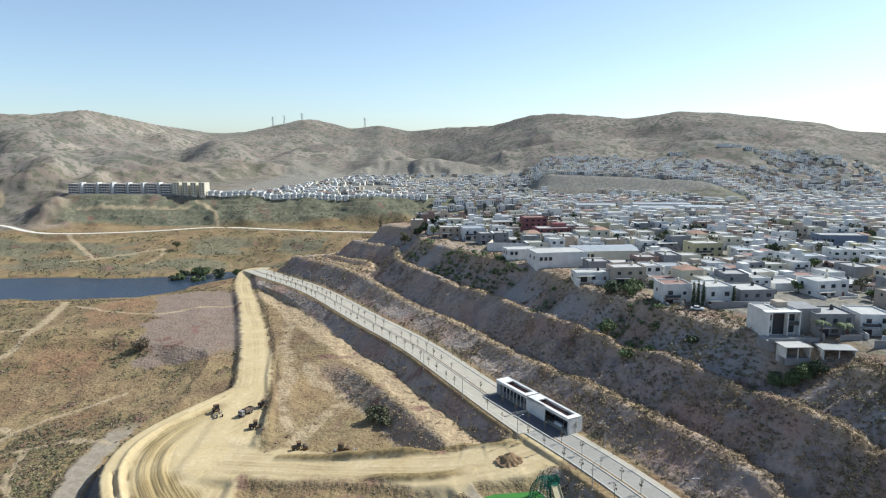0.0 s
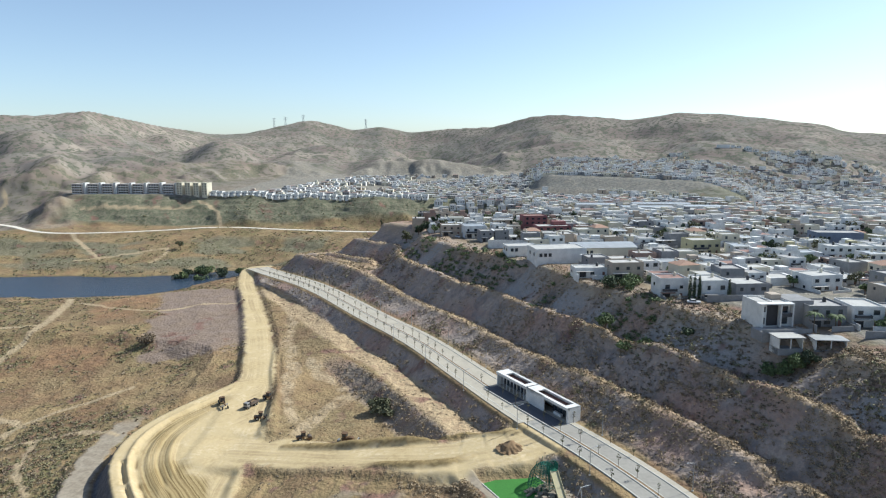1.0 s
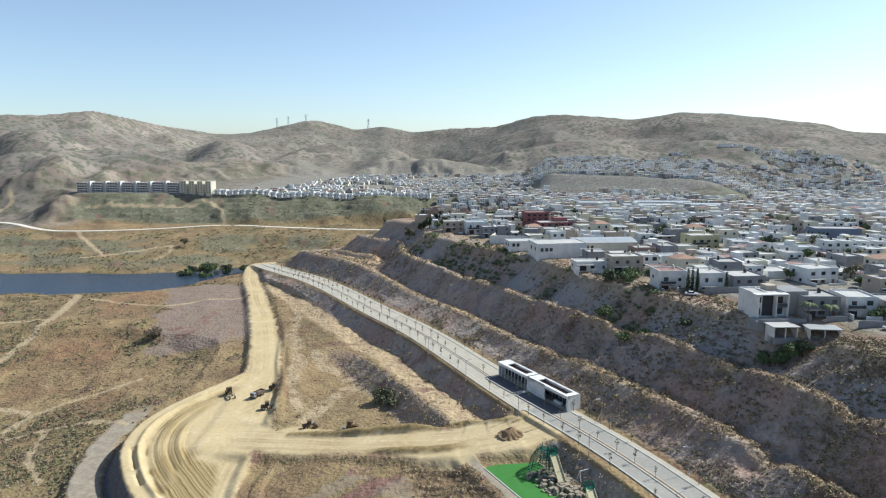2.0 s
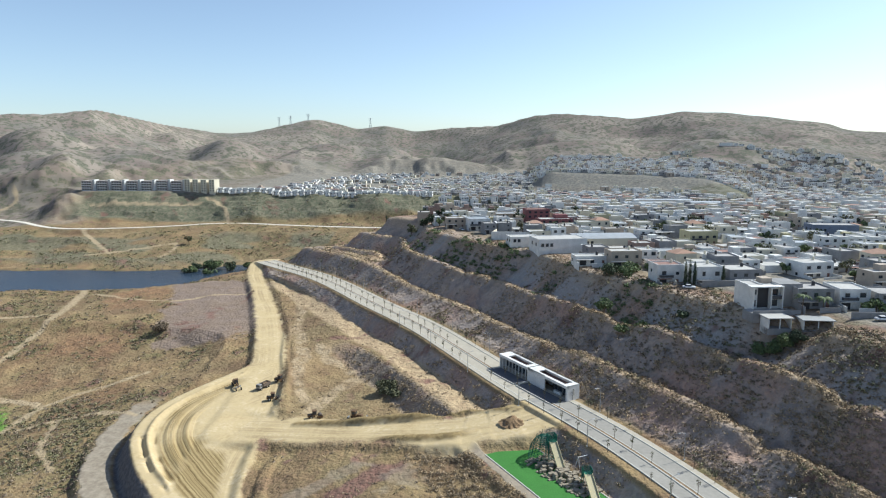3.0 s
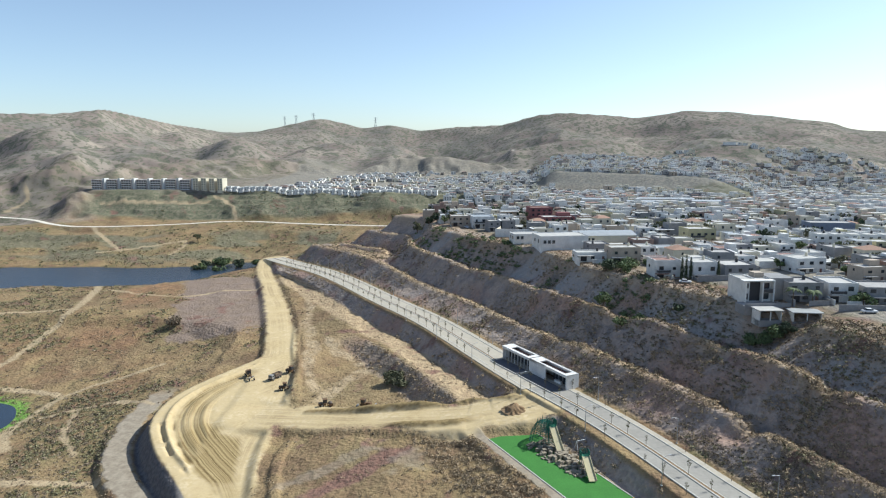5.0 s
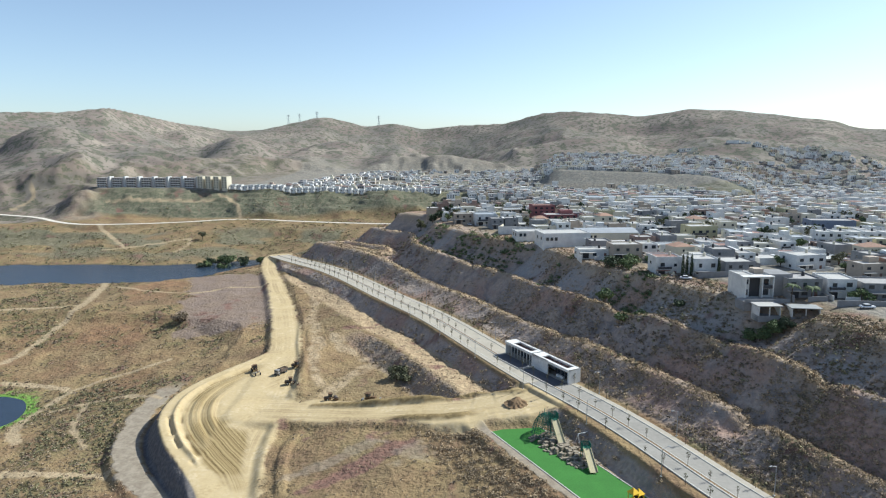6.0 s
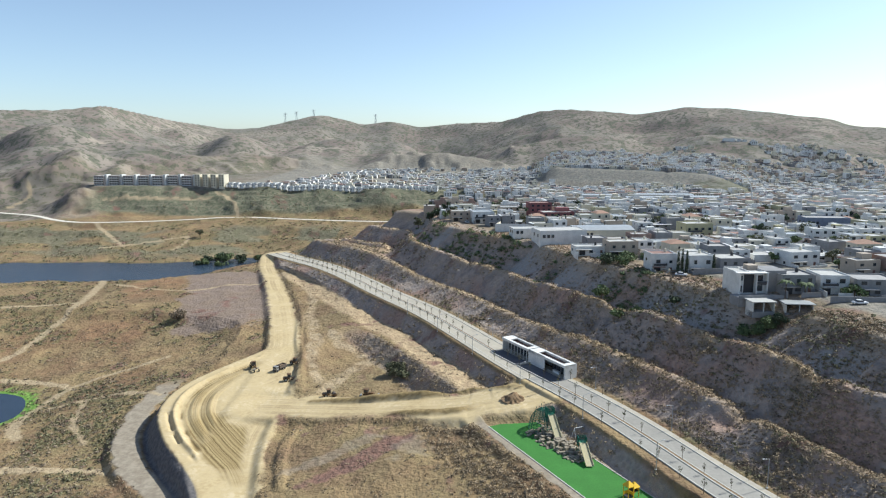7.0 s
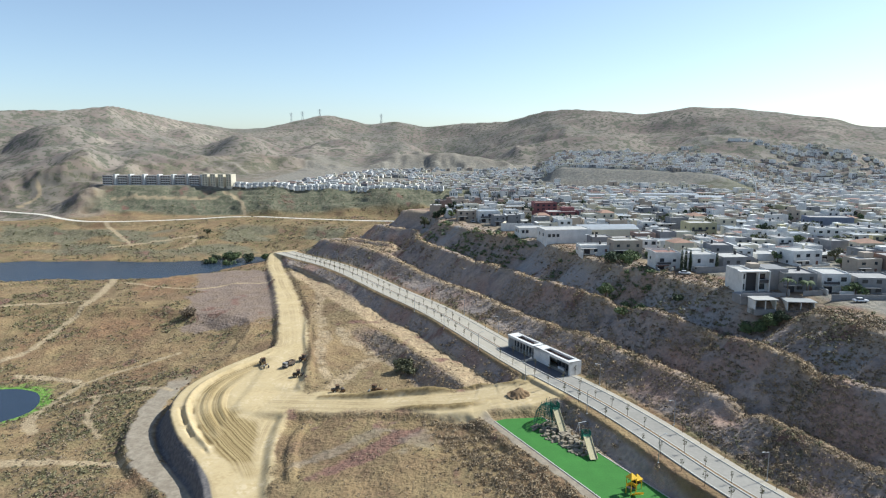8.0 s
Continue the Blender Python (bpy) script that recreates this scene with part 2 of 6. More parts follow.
# bared strips on the plain between the roads: x, y, half width
SCRAPED = [[(-103.4, 387.8, 2.2), (-84.6, 348.0, 2.2), (-77.1, 318.5, 2.2), (-74.3, 289.1, 2.2)], [(-74.9, 302.6, 1.6), (-64.1, 266.7, 1.6), (-61.4, 236.1, 1.6), (-53.2, 213.1, 1.6)], [(-49.0, 202.8, 2.6), (-43.5, 220.5, 2.6), (-35.4, 237.5, 2.6), (-23.5, 223.5, 2.6)], [(-62.3, 278.3, 1.3), (-51.4, 254.2, 1.3), (-39.5, 241.3, 1.3)]]
OX, OY = 0.0, -30.0


def ring_table(wide):
    """Crest elevation by bearing, rounded over a number of degrees."""
    b = np.arange(-180, 180.01, 0.25)
    e = np.interp(b, [c[0] for c in CREST], [c[1] for c in CREST])
    k = np.exp(-0.5 * (np.arange(-60, 61) * 0.25 / wide) ** 2)
    return b, np.convolve(np.pad(e, 60, mode="wrap"), k / k.sum(), mode="valid")


AVENUE, HILLFOOT, HAUL, CROSS = rounded(AVENUE), rounded(HILLFOOT), rounded(HAUL), rounded(CROSS)
FILL, LOWER_ROAD, WHITE_ROAD = rounded(FILL, 2), rounded(LOWER_ROAD, 2), rounded(WHITE_ROAD)
TRACKS, SCRAPED = [rounded(p) for p in TRACKS], [rounded(p) for p in SCRAPED]
SHARP, ROUND = ring_table(0.35), ring_table(4.0)


def terrain(x, y, zones=False):
    """Height of the ground, and on request how much of each kind of soil or painted shade lies there."""
    x, y = np.asarray(x, float), np.asarray(y, float)
    w = {}
    wob = fbm(x, y, 40, 3)
    n_fine = fbm(x, y, 6, 3)
    da, za, sa = along(HILLFOOT, x, y)
    dh, zh, sh = along(HAUL, x, y)
    dh = -dh
    shore_p = shoreline(POND, x, y) - wob * 8
    shore = np.minimum(shoreline(LAKE, x, y) - wob * 14, shore_p)
    # valley west of the haul road, and the ground that climbs north of the lake
    west = np.abs(dh)
    valley = zh - 1.5 - 5.0 * smooth(6, 26, west) * smooth(300, 220, y) - 0.045 * west + fbm(x, y, 30, 4) * 1.8 + n_fine * 0.35
    north = np.interp(y + wob * 16 + 30 * smooth(-290, -30, x) * smooth(700, 760, y) - 75 * smooth(-450, -530, x) * smooth(690, 740, y), [560, 620, 700, 738, 790, 806, 1000, 1400], [-27, -18, -8.5, -6, 17, 24.5, 26, 34]) + wob * 1.5
    north = north + 0.9 * np.sin((y + wob * 20) * 0.55) * smooth(735, 745, y) * smooth(806, 795, y)
    north = north - 5 * smooth(-290, -70, x) * smooth(760, 800, y)
    north = north + (17 - north) * smooth(20, 130, x) * smooth(1000, 850, y)
    north = north + 8 * np.exp(-((x + 470 + (y - 770) * .8) / 30) ** 4 - ((y - 778) / 34) ** 2) * (0.8 + 1.7 * fbm(x, y, 40, 5))
    valley = valley + (north - valley) * smooth(535, 610, y)
    valley = np.minimum(valley, np.maximum(-31.2 + 0.16 * shore + 0.3 * np.maximum(shore - 80, 0), -36 + 0 * x) + n_fine * 0.8 * smooth(4, 20, shore))
    # between the haul road and the avenue's bank
    foot = np.interp(sa, [100, 200, 260, 300, 370], [13.0, 13.6, 14.4, 15.6, 15.4])
    drop = np.interp(sa, [100, 200, 230, 265, 304, 370, 450], [4.4, 4.9, 5.6, 6.4, 7.0, 5.4, 2.2])
    off_foot = -da - foot - np.interp(sa, [215, 300], [-2.5, 0]) + wob * 2
    shelf = za - drop - 0.2 + np.interp(off_foot, [0, 11, 13, 20, 60], [0, -0.7, -1.2, -6.4, -8.5])
    plain = za - drop - 0.2 + np.interp(off_foot, [0, 12, 60], [0, -1.0, -6.0])
    shelf = shelf + (plain - shelf) * smooth(268, 318, sa)
    south = za - drop - 0.2 + np.interp(-da - foot, [0, 20, 34, 60], [0, -0.5, -3.4, -7.4])
    shelf = shelf + (south - shelf) * smooth(185, 160, y)
    near_h = smooth(34, 8, dh)
    mid = shelf + (zh + 1.6 - shelf) * near_h + fbm(x, y, 18, 4) * 1.3 * smooth(8, 16, dh) + n_fine * 0.4
    k = np.maximum(smooth(4, -4, dh), smooth(478, 515, y))
    left = mid + (valley - mid) * k
    # benches east of the avenue
    recede = smooth(375, 445, sa) * 21 * smooth(24, 40, da) * smooth(700, 560, sa)
    e = da - recede + fbm(x, y, 60, 3) * (2 + 6 * smooth(30, 50, da)) * smooth(12, 30, da) + fbm(sa, 0 * sa, 22, 2) * 1.3 * smooth(10, 22, da) * smooth(120, 60, da)
    rise = np.interp(e, [7.5, 10, 20.5, 23.2, 25.5, 27.5, 38.6, 40.5, 43, 45, 57, 72, 400], [0, 0.3, 7.2, 7.6, 6.2, 6.5, 19.4, 19.9, 19.0, 19.5, 28.4, 29, 30])
    one = np.interp(sa, [110, 150, 190, 218, 257, 299, 340, 374, 410, 449, 500, 545, 620], [8.2, 8.5, 8.8, 7.4, 6.2, 5.9, 6.4, 8.7, 9.8, 9.0, 7.0, 3.0, 3.0]) / 7.6
    two = np.interp(sa, [110, 180, 220, 247, 275, 314, 360, 389, 420, 520], [19.5, 20, 18.9, 18.6, 16.8, 17.0, 18.4, 19.5, 18.5, 17]) / 19.9
    k2, k3 = smooth(24, 38, e), smooth(43, 57, e)
    rise = rise * ((one * (1 - k2) + two * k2) * (1 - k3) + k3)
    steep = smooth(10, 15, e) * smooth(60, 52, e)
    gully = np.abs(fbm(sa + e * .25, e * 0.2, 13, 4)) * (1.8 + 4.6 * smooth(36, 46, e)) * steep
    breach = np.exp(-((sa - 204 + e * .25) / 5) ** 2) + np.exp(-((sa - 166 + e * .2) / 6) ** 2) + 0.8 * np.exp(-((sa - 262 + e * .1) / 4) ** 2) + 0.7 * np.exp(-((sa - 318 + e * .1) / 4) ** 2)
    gully = gully + 3.4 * breach * smooth(33, 38, e) * smooth(58, 50, e)
    notch = np.exp(-((sa - 138 + e * .35) / 4) ** 2) + np.exp(-((sa - 96 + e * .3) / 4) ** 2) * smooth(26, 32, e) + np.exp(-((sa - 210 + e * .2) / 5) ** 2) * smooth(26, 34, e)
    gully = gully + (1.5 * np.abs(fbm(sa + e * .2, e * 0.12, 5, 3)) + 0.8 * np.abs(fbm(sa + e * .3, e * 0.1, 2.2, 2))) * steep
    gully = gully * (1 - .6 * np.exp(-((e - 22.5) / 3) ** 2) - .5 * np.exp(-((e - 40) / 2.5) ** 2))
    gully = gully + notch * 3.2 * steep * smooth(14, 20, e)
    right = rise - gully * 0.8 + fbm(x, y, 7, 4) * 0.7 * steep + fbm(x, y, 45, 3) * 1.5 * smooth(60, 80, e)
    right = right + za * smooth(22, 8, e)
    cut = za - 0.2 * smooth(7, 8.4, -da) - drop * np.clip((-da - 8.6) / (foot - 8.6), 0, 1) + (n_fine * 0.5 - 1.1 * np.abs(fbm(sa, da * .1, 4, 3))) * smooth(8.8, 10, -da) * smooth(foot, foot - 1.5, -da)
    z = np.where(da > 0, right, np.where((-da < foot) & (y < 485), cut, left))
    # the earth fill, the turf pad, and roads pressed into the ground
    fw = near(FILL, x, y, 60, 3)[1]
    df, zf, sf = near(FILL, x, y, 60)
    rim = fw - np.abs(df) + wob * 2
    outer = np.where(np.abs(df) < 60, fw - df, -50.0)
    band = smooth(6.5, 8.5, outer + n_fine * 2) * smooth(1, -4, outer - np.interp(y, [140, 165, 200, 238], [27, 26, 20, 9]) + wob * 8 + n_fine * 2) * smooth(-3, 1, rim) * smooth(140, 152, y + n_fine * 8) * smooth(240, 230, y)
    comb = fbm(outer + wob * 1.5, sf * 0.02, 2.2, 3)
    furrow = comb * 1.5 * band + 0.9 * np.exp(-((outer - 5.2 + wob * 2) / 0.9) ** 2) * smooth(-1, 1, rim) - 0.8 * np.exp(-((outer - 3.8 + wob * 3) / 0.8) ** 2) * (fbm(sf, 0 * sf, 12, 2) > -.05) * smooth(-1, 1, rim)
    kf = smooth(-5.5, 0.5, rim)
    z = z + (np.maximum(zf, z - 30) + furrow - z) * kf * (z < zf + 4)
    dpad, zpad, _ = near(PAD, x, y, 40)
    z = z + (zpad - z) * smooth(10.5, 8, np.where(dpad > 0, dpad - 3.5, -dpad))
    z = z - 5.0 * np.exp(-((x - 101) / 12) ** 2 - ((y - 168.5) / 6) ** 2)
    haul_half = np.interp(y, [200, 260, 320, 372, 420], [7.5, 6.6, 6.0, 5.0, 4.5])
    for poly, half, soft_edge in ((HAUL, haul_half, 4), (CROSS, 9.0, 4), (LOWER_ROAD, 4.2, 3), (WHITE_ROAD, 4.0, 6)):
        d, hz, _ = near(poly, x, y, 40)
        k = smooth(half + soft_edge, half, np.abs(d))
        if poly is LOWER_ROAD:
            k = k * (1 - smooth(-5, -2, rim)) * smooth(262, 240, y)
        z = z + (hz + n_fine * 0.12 - z) * k
    for poly in WINDROWS:
        d, hw, _ = near(poly, x, y, 12)
        z = z + hw * np.exp(-(d / 1.8) ** 4) * (1 + 0.25 * n_fine)
    da2, za2, _ = near(AVENUE, x, y, 20)
    z = z + (za2 - 0.12 - z) * smooth(8.6, 7.6, np.abs(da2))
    # hills all round
    r, az = np.hypot(x - OX, y - OY), np.degrees(np.arctan2(x - OX, y - OY))
    rc = np.interp(az, [-60, -35, -28, -20, -10, 0, 15, 30, 60], [1500, 1650, 1750, 2150, 2300, 2250, 2000, 1900, 1500])
    rf = np.interp(az, [-60, -34, -28, -20, -10, 5, 12, 34], [900, 1070, 1020, 1120, 1250, 1250, 1000, 900]) + wob * 60
    u = np.clip((r - rf) / (rc - rf), 0, 1.8)
    warp = az + fbm(x, y, 420, 4) * 10 * np.clip(1 - u, 0, 1)
    sharp, blunt = np.interp(az, *SHARP), np.interp(warp, *ROUND)
    kk = smooth(0.62, 1.0, u)
    zc = 78 + rc * np.tan(np.radians(blunt + (sharp - blunt) * kk))
    body = np.where(u < 1, 0.35 * u + 0.65 * u ** 1.7, 1 - 0.55 * (u - 1))
    spur = np.abs(fbm(x, y, 560, 5, 0.44)) * 210 * np.clip(u * 1.6, 0, 1) * np.clip((1 - u) * 2.2, 0, 1)
    hump = zc * body - spur + 26 * (1 - np.clip(u, 0, 1)) + (fbm(x, y, 100, 4) * 8 - np.abs(fbm(x, y, 190, 4)) * 46 * np.clip((1 - u) * 2, 0, 1)) * np.clip(u * 3, 0, 1) * np.clip((1 - u) * 3, 0.06, 1)
    swell = np.abs(fbm(x, y, 220, 4))
    for bear, dist, top, across, deep in FOOTHILLS:
        hx, hy = OX + dist * math.sin(math.radians(bear)), OY + dist * math.cos(math.radians(bear))
        sb, cb = math.sin(math.radians(bear)), math.cos(math.radians(bear))
        lx, ly = (x - hx) * cb - (y - hy) * sb, (x - hx) * sb + (y - hy) * cb
        mound = 24 + (top - 24) * np.exp(-0.55 * ((lx / across) ** 2 + (ly / deep) ** 2) * (0.7 + 1.6 * swell)) - swell * 34
        hump = np.maximum(hump, mound) + 7 * np.log1p(np.exp(-np.abs(hump - mound) / 7)) * smooth(24, 40, mound)
    k = smooth(0, 0.1, u)
    z = z + (hump - z) * k
    # the scarp below the hillside estate
    edge = np.interp(az, [5, 8, 12, 21, 27, 36], [1090, 985, 955, 905, 830, 700]) + wob * 14
    shelf_h = 24 + np.interp(az, [8, 21, 36], [19, 16, 14]) * smooth(-45, 22, r - edge) + 0.055 * np.clip(r - edge, 0, 400) + fbm(x, y, 40, 3) * 3
    z = z + (np.maximum(z, shelf_h) - z) * smooth(6.5, 9.0, az) * smooth(26, 20, az) * smooth(-60, -30, r - edge) * smooth(1500, 1300, r)
    if not zones:
        return z
    n1, n2 = fbm(x, y, 12, 4), fbm(x, y, 3, 3)
    dxr, _, _ = near(CROSS, x, y, 40)
    dirt = smooth(1.6, -1.0, np.abs(dh) - haul_half + n2 * 2.5 - 4 * smooth(240, 200, y))
    dirt = np.maximum(np.maximum(dirt, smooth(-0.8, 0.8, rim + n2)), smooth(13, 8, np.abs(dxr) + n1 * 6))
    dlr, _, _ = near(LOWER_ROAD, x, y, 30)
    dwr, _, _ = near(WHITE_ROAD, x, y, 30)
    track = np.zeros(x.shape)
    for poly in TRACKS:
        d, half, _ = near(poly, x, y, 12)
        track = np.maximum(track, smooth(half + 0.9, half - 0.3, np.abs(d) + n2 * 1.5))
    w["track"] = track * 0.85
    w["white"] = smooth(4.6, 3.0, np.abs(dwr))
    # first windrow: darker soil; second: shade of a step painted on its lower side
    w["ridge"] = np.zeros(x.shape)
    for poly in WINDROWS[:2]:
        d, hw, _ = near(poly, x, y, 12)
        w["ridge"] = np.maximum(w["ridge"], np.clip(hw * 1.2, 0, 1) * smooth(2.7, 1.9, np.abs(d + 0.6) + n2 * .8))
    w["dirt"] = dirt
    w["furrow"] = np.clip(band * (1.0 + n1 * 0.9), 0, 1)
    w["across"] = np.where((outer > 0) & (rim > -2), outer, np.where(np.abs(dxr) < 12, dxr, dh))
    lane = np.where(np.abs(dh) < 8, dh, np.where(np.abs(dxr) < 9, dxr, 50))
    w["rut"] = dirt * np.clip(0.35 + n1 * 1.5, 0, 1) * smooth(8.5, 6.5, np.abs(lane)) * (1 - smooth(0, 3, rim))
    w["urban"] = np.maximum(smooth(68, 76, e) * (da > 0), smooth(806, 816, y + n1 * 6) * smooth(-300, -285, x)) * (1 - smooth(0.03, 0.2, u)) * 0.9
    w["wild"] = (1 - 0.75 * (dh > 0) * (da < 0) * (y < 470)) * (0.15 + 0.85 * smooth(600, 520, y))
    pale = np.zeros(x.shape)
    for poly in SCRAPED:
        d, half, _ = near(poly, x, y, 14)
        pale = np.maximum(pale, smooth(half + 1.2, half - 1.5, np.abs(d) + n1 * 4))
    w["scraped"] = pale * np.clip(0.65 + n2, 0, 1) * (1 - dirt)
    w["scarp"] = smooth(-34, -24, r - edge) * smooth(24, 14, r - edge) * smooth(7, 9, az) * smooth(25, 20, az)
    w["rubble"] = smooth(.02, .14, fbm(sa + e * .25, e * .03, 17, 3)) * smooth(41, 45, e) * smooth(62, 57, e) * (sa < 430) * (da > 0)
    w["shrubby"] = smooth(.0, .1, -fbm(sa + e * .25, e * .03, 17, 3)) * smooth(41, 44, e) * smooth(64, 57, e) * smooth(158, 182, sa) * (sa < 430) * (da > 0)
    w["upper"] = smooth(41, 45, e) * smooth(60, 55, e)
    w["gravel"] = np.maximum(smooth(5.0, 3.6, np.abs(dlr) + n2 * 2) * (1 - smooth(-5, -2, rim)) * smooth(246, 222, y + n1 * 10), smooth(10.6, 10.0, dpad + n2) * smooth(7, 7.5, dpad) * (y < 163))
    w["tilled"] = smooth(1.12, 0.97, np.maximum(np.abs(x + 132 + (y - 345) * 0.3) / 26, np.abs(y - 358) / 58) + n1 * 0.35 + n2 * .15)
    w["mud"] = smooth(5, 1, shore + n2 * 4)
    w["weed"] = smooth(9, 4, shore_p + n1 * 9 + n2 * 5) * smooth(-6, -1, shore_p + n1 * 8)
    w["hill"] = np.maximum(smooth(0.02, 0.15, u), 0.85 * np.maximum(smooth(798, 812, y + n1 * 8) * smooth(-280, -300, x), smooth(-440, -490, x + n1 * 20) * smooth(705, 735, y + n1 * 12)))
    w["olive"] = smooth(735, 745, y) * smooth(812, 803, y) * smooth(-470, -430, x) + 0.8 * smooth(-.12, .12, fbm(x, y * 2.2, 46, 3)) * smooth(565, 600, y + n1 * 20) * smooth(690, 660, y + n1 * 20) * (x < -120)
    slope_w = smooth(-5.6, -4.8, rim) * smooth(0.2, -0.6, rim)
    # the fill's outer face, turned from the sun: its shade is painted dark
    w["fill_shade"] = slope_w * (df > 0) * (y < 225)
    w["bank"] = smooth(8, 12, e) * smooth(75, 60, e) * (y < 640) + smooth(9, 10, -da) * smooth(foot + 2, foot, -da) * (da < 0) * (y < 440)
    w["bank"] = w["bank"] + 0.5 * smooth(.15, .4, np.exp(-((x + 472 + (y - 770) * .5) / 40) ** 2 - ((y - 765) / 44) ** 2))
    w["brow"] = smooth(11, 13, off_foot) * smooth(23, 20, off_foot) * smooth(315, 285, sa) * (y > 186) * (da < 0) * (dh > 10)
    w["bank"] = np.clip(w["bank"] + .6 * w["brow"], 0, 1) * (1 - dirt)
    w["lip"] = (np.exp(-((e - 23.2) / 3.0) ** 2) + np.exp(-((e - 40.2) / 2.4) ** 2) * np.clip(.75 + 1.5 * fbm(sa, 0 * sa, 26, 2), .15, 1) + 0.6 * np.exp(-((e - 57) / 4) ** 2)) * (y < 640) * np.clip(0.9 + n1 * 1.2, 0, 1) + smooth(foot - 1, foot + 1, -da) * smooth(foot + 11, foot + 7, -da) * (da < 0) * (y < 400) * (y > 185) * 1.3
    pu, pv = (x + 29) * 0.82 + (y - 144) * 0.57, -(x + 29) * 0.57 + (y - 144) * 0.82
    red = np.exp(-(pu / 19) ** 4 - (pv / 4.6) ** 2)
    worn = np.exp(-((pu + 1) / 17) ** 4 - ((pv - 9.5 + n1 * 3) / 3.2) ** 2) + 0.8 * np.exp(-((pu - 16) / 8) ** 2 - ((pv + 5) / 6) ** 2)
    w["gravel"] = np.maximum(w["gravel"], 0.45 * smooth(.3, .7, worn + n2 * 0.6) * (y < 172))
    w["rust"] = smooth(0.35, 0.75, red + n1 * 1.1 + n2 * .4) * 0.9
    w["scrub"] = np.clip(0.45 + n1 * 1.4 + fbm(x, y, 45, 3) * 0.8, 0, 1) * (1 - dirt) * (1 - 0.65 * (dh > 0) * (da < 0) * (y < 470))
    return z, w


def mesh_object(name, verts, faces, material, smooth_shade=False):
    me = bpy.data.meshes.new(name)
    me.from_pydata(verts, [], faces)
    me.materials.append(material)
    if smooth_shade:
        me.polygons.foreach_set("use_smooth", np.ones(len(me.polygons), bool))
    return new(name, me)


def ground_material():
    m = bpy.data.materials.new("dry_ground")
    m.use_nodes = True
    nt = m.node_tree
    b = nt.nodes["Principled BSDF"]
    b.inputs["Roughness"].default_value = 0.95
    b.inputs["Specular IOR Level"].default_value = 0.1
    geo = nt.nodes.new("ShaderNodeNewGeometry")

    def noise_fac(scale, detail, lo, hi):
        n = nt.nodes.new("ShaderNodeTexNoise")
        n.inputs["Scale"].default_value, n.inputs["Detail"].default_value = scale, detail
        nt.links.new(geo.outputs["Position"], n.inputs["Vector"])
        r = nt.nodes.new("ShaderNodeMapRange")
        r.inputs["From Min"].default_value, r.inputs["From Max"].default_value = lo, hi
        nt.links.new(n.outputs["Fac"], r.inputs["Value"])
        return r.outputs[0]

    def blend(fac, a, c):
        mx = nt.nodes.new("ShaderNodeMix")
        mx.data_type = "RGBA"
        if hasattr(fac, "is_linked"):
            nt.links.new(fac, mx.inputs["Factor"])
        else:
            mx.inputs["Factor"].default_value = fac
        for sock, v in ((mx.inputs["A"], a), (mx.inputs["B"], c)):
            if isinstance(v, tuple):
                sock.default_value = (*v, 1)
            else:
                nt.links.new(v, sock)
        return mx.outputs["Result"]

    def zone(name):
        a = nt.nodes.new("ShaderNodeAttribute")
        a.attribute_name = name
        return a.outputs["Fac"]

    def times(a, c):
        mm = nt.nodes.new("ShaderNodeMath")
        mm.operation = "MULTIPLY"
        nt.links.new(a, mm.inputs[0])
        nt.links.new(c, mm.inputs[1])
        return mm.outputs[0]

    big, medium, fine = noise_fac(0.018, 4, 0.38, 0.62), noise_fac(0.12, 5, 0.38, 0.62), noise_fac(0.8, 6, 0.38, 0.62)
    tiny, patch = noise_fac(3.0, 4, 0.36, 0.64), noise_fac(0.3, 5, 0.42, 0.6)
    straw = blend(tiny, (0.385, 0.285, 0.15), (0.27, 0.19, 0.095))
    earth = blend(fine, (0.30, 0.20, 0.11), (0.19, 0.125, 0.07))
    grass = blend(medium, straw, earth)
    grass = blend(big, grass, blend(patch, (0.29, 0.215, 0.12), (0.185, 0.135, 0.075)))
    mottle = noise_fac(0.045, 6, 0.50, 0.62)
    grass = blend(mottle, grass, blend(fine, (0.25, 0.165, 0.10), (0.165, 0.115, 0.065)))
    ruddy = noise_fac(0.022, 6, 0.50, 0.60)
    grass = blend(times(ruddy, zone("wild")), grass, blend(patch, (0.275, 0.17, 0.095), (0.20, 0.125, 0.075)))
    bush = blend(fine, (0.10, 0.10, 0.045), (0.22, 0.18, 0.09))
    col = blend(zone("scrub"), grass, blend(patch, bush, grass))
    raw = blend(fine, (0.32, 0.255, 0.21), (0.43, 0.345, 0.275))
    shaly = blend(patch, (0.225, 0.195, 0.18), blend(tiny, (0.40, 0.33, 0.285), (0.27, 0.23, 0.205)))
    russet = blend(fine, (0.40, 0.275, 0.21), (0.29, 0.20, 0.16))
    col = blend(zone("bank"), col, blend(mottle, blend(medium, raw, shaly), russet))
    col = blend(zone("scraped"), col, blend(fine, blend(tiny, (0.44, 0.34, 0.21), (0.36, 0.27, 0.165)), (0.40, 0.31, 0.20)))
    col = blend(zone("rubble"), col, blend(fine, blend(tiny, (0.40, 0.37, 0.34), (0.29, 0.265, 0.245)), (0.34, 0.305, 0.275)))
    col = blend(zone("lip"), col, blend(patch, (0.46, 0.345, 0.21), (0.37, 0.27, 0.165)))
    col = blend(zone("olive"), col, blend(patch, blend(medium, (0.155, 0.15, 0.10), (0.215, 0.195, 0.135)), blend(fine, (0.095, 0.105, 0.065), (0.145, 0.14, 0.095))))
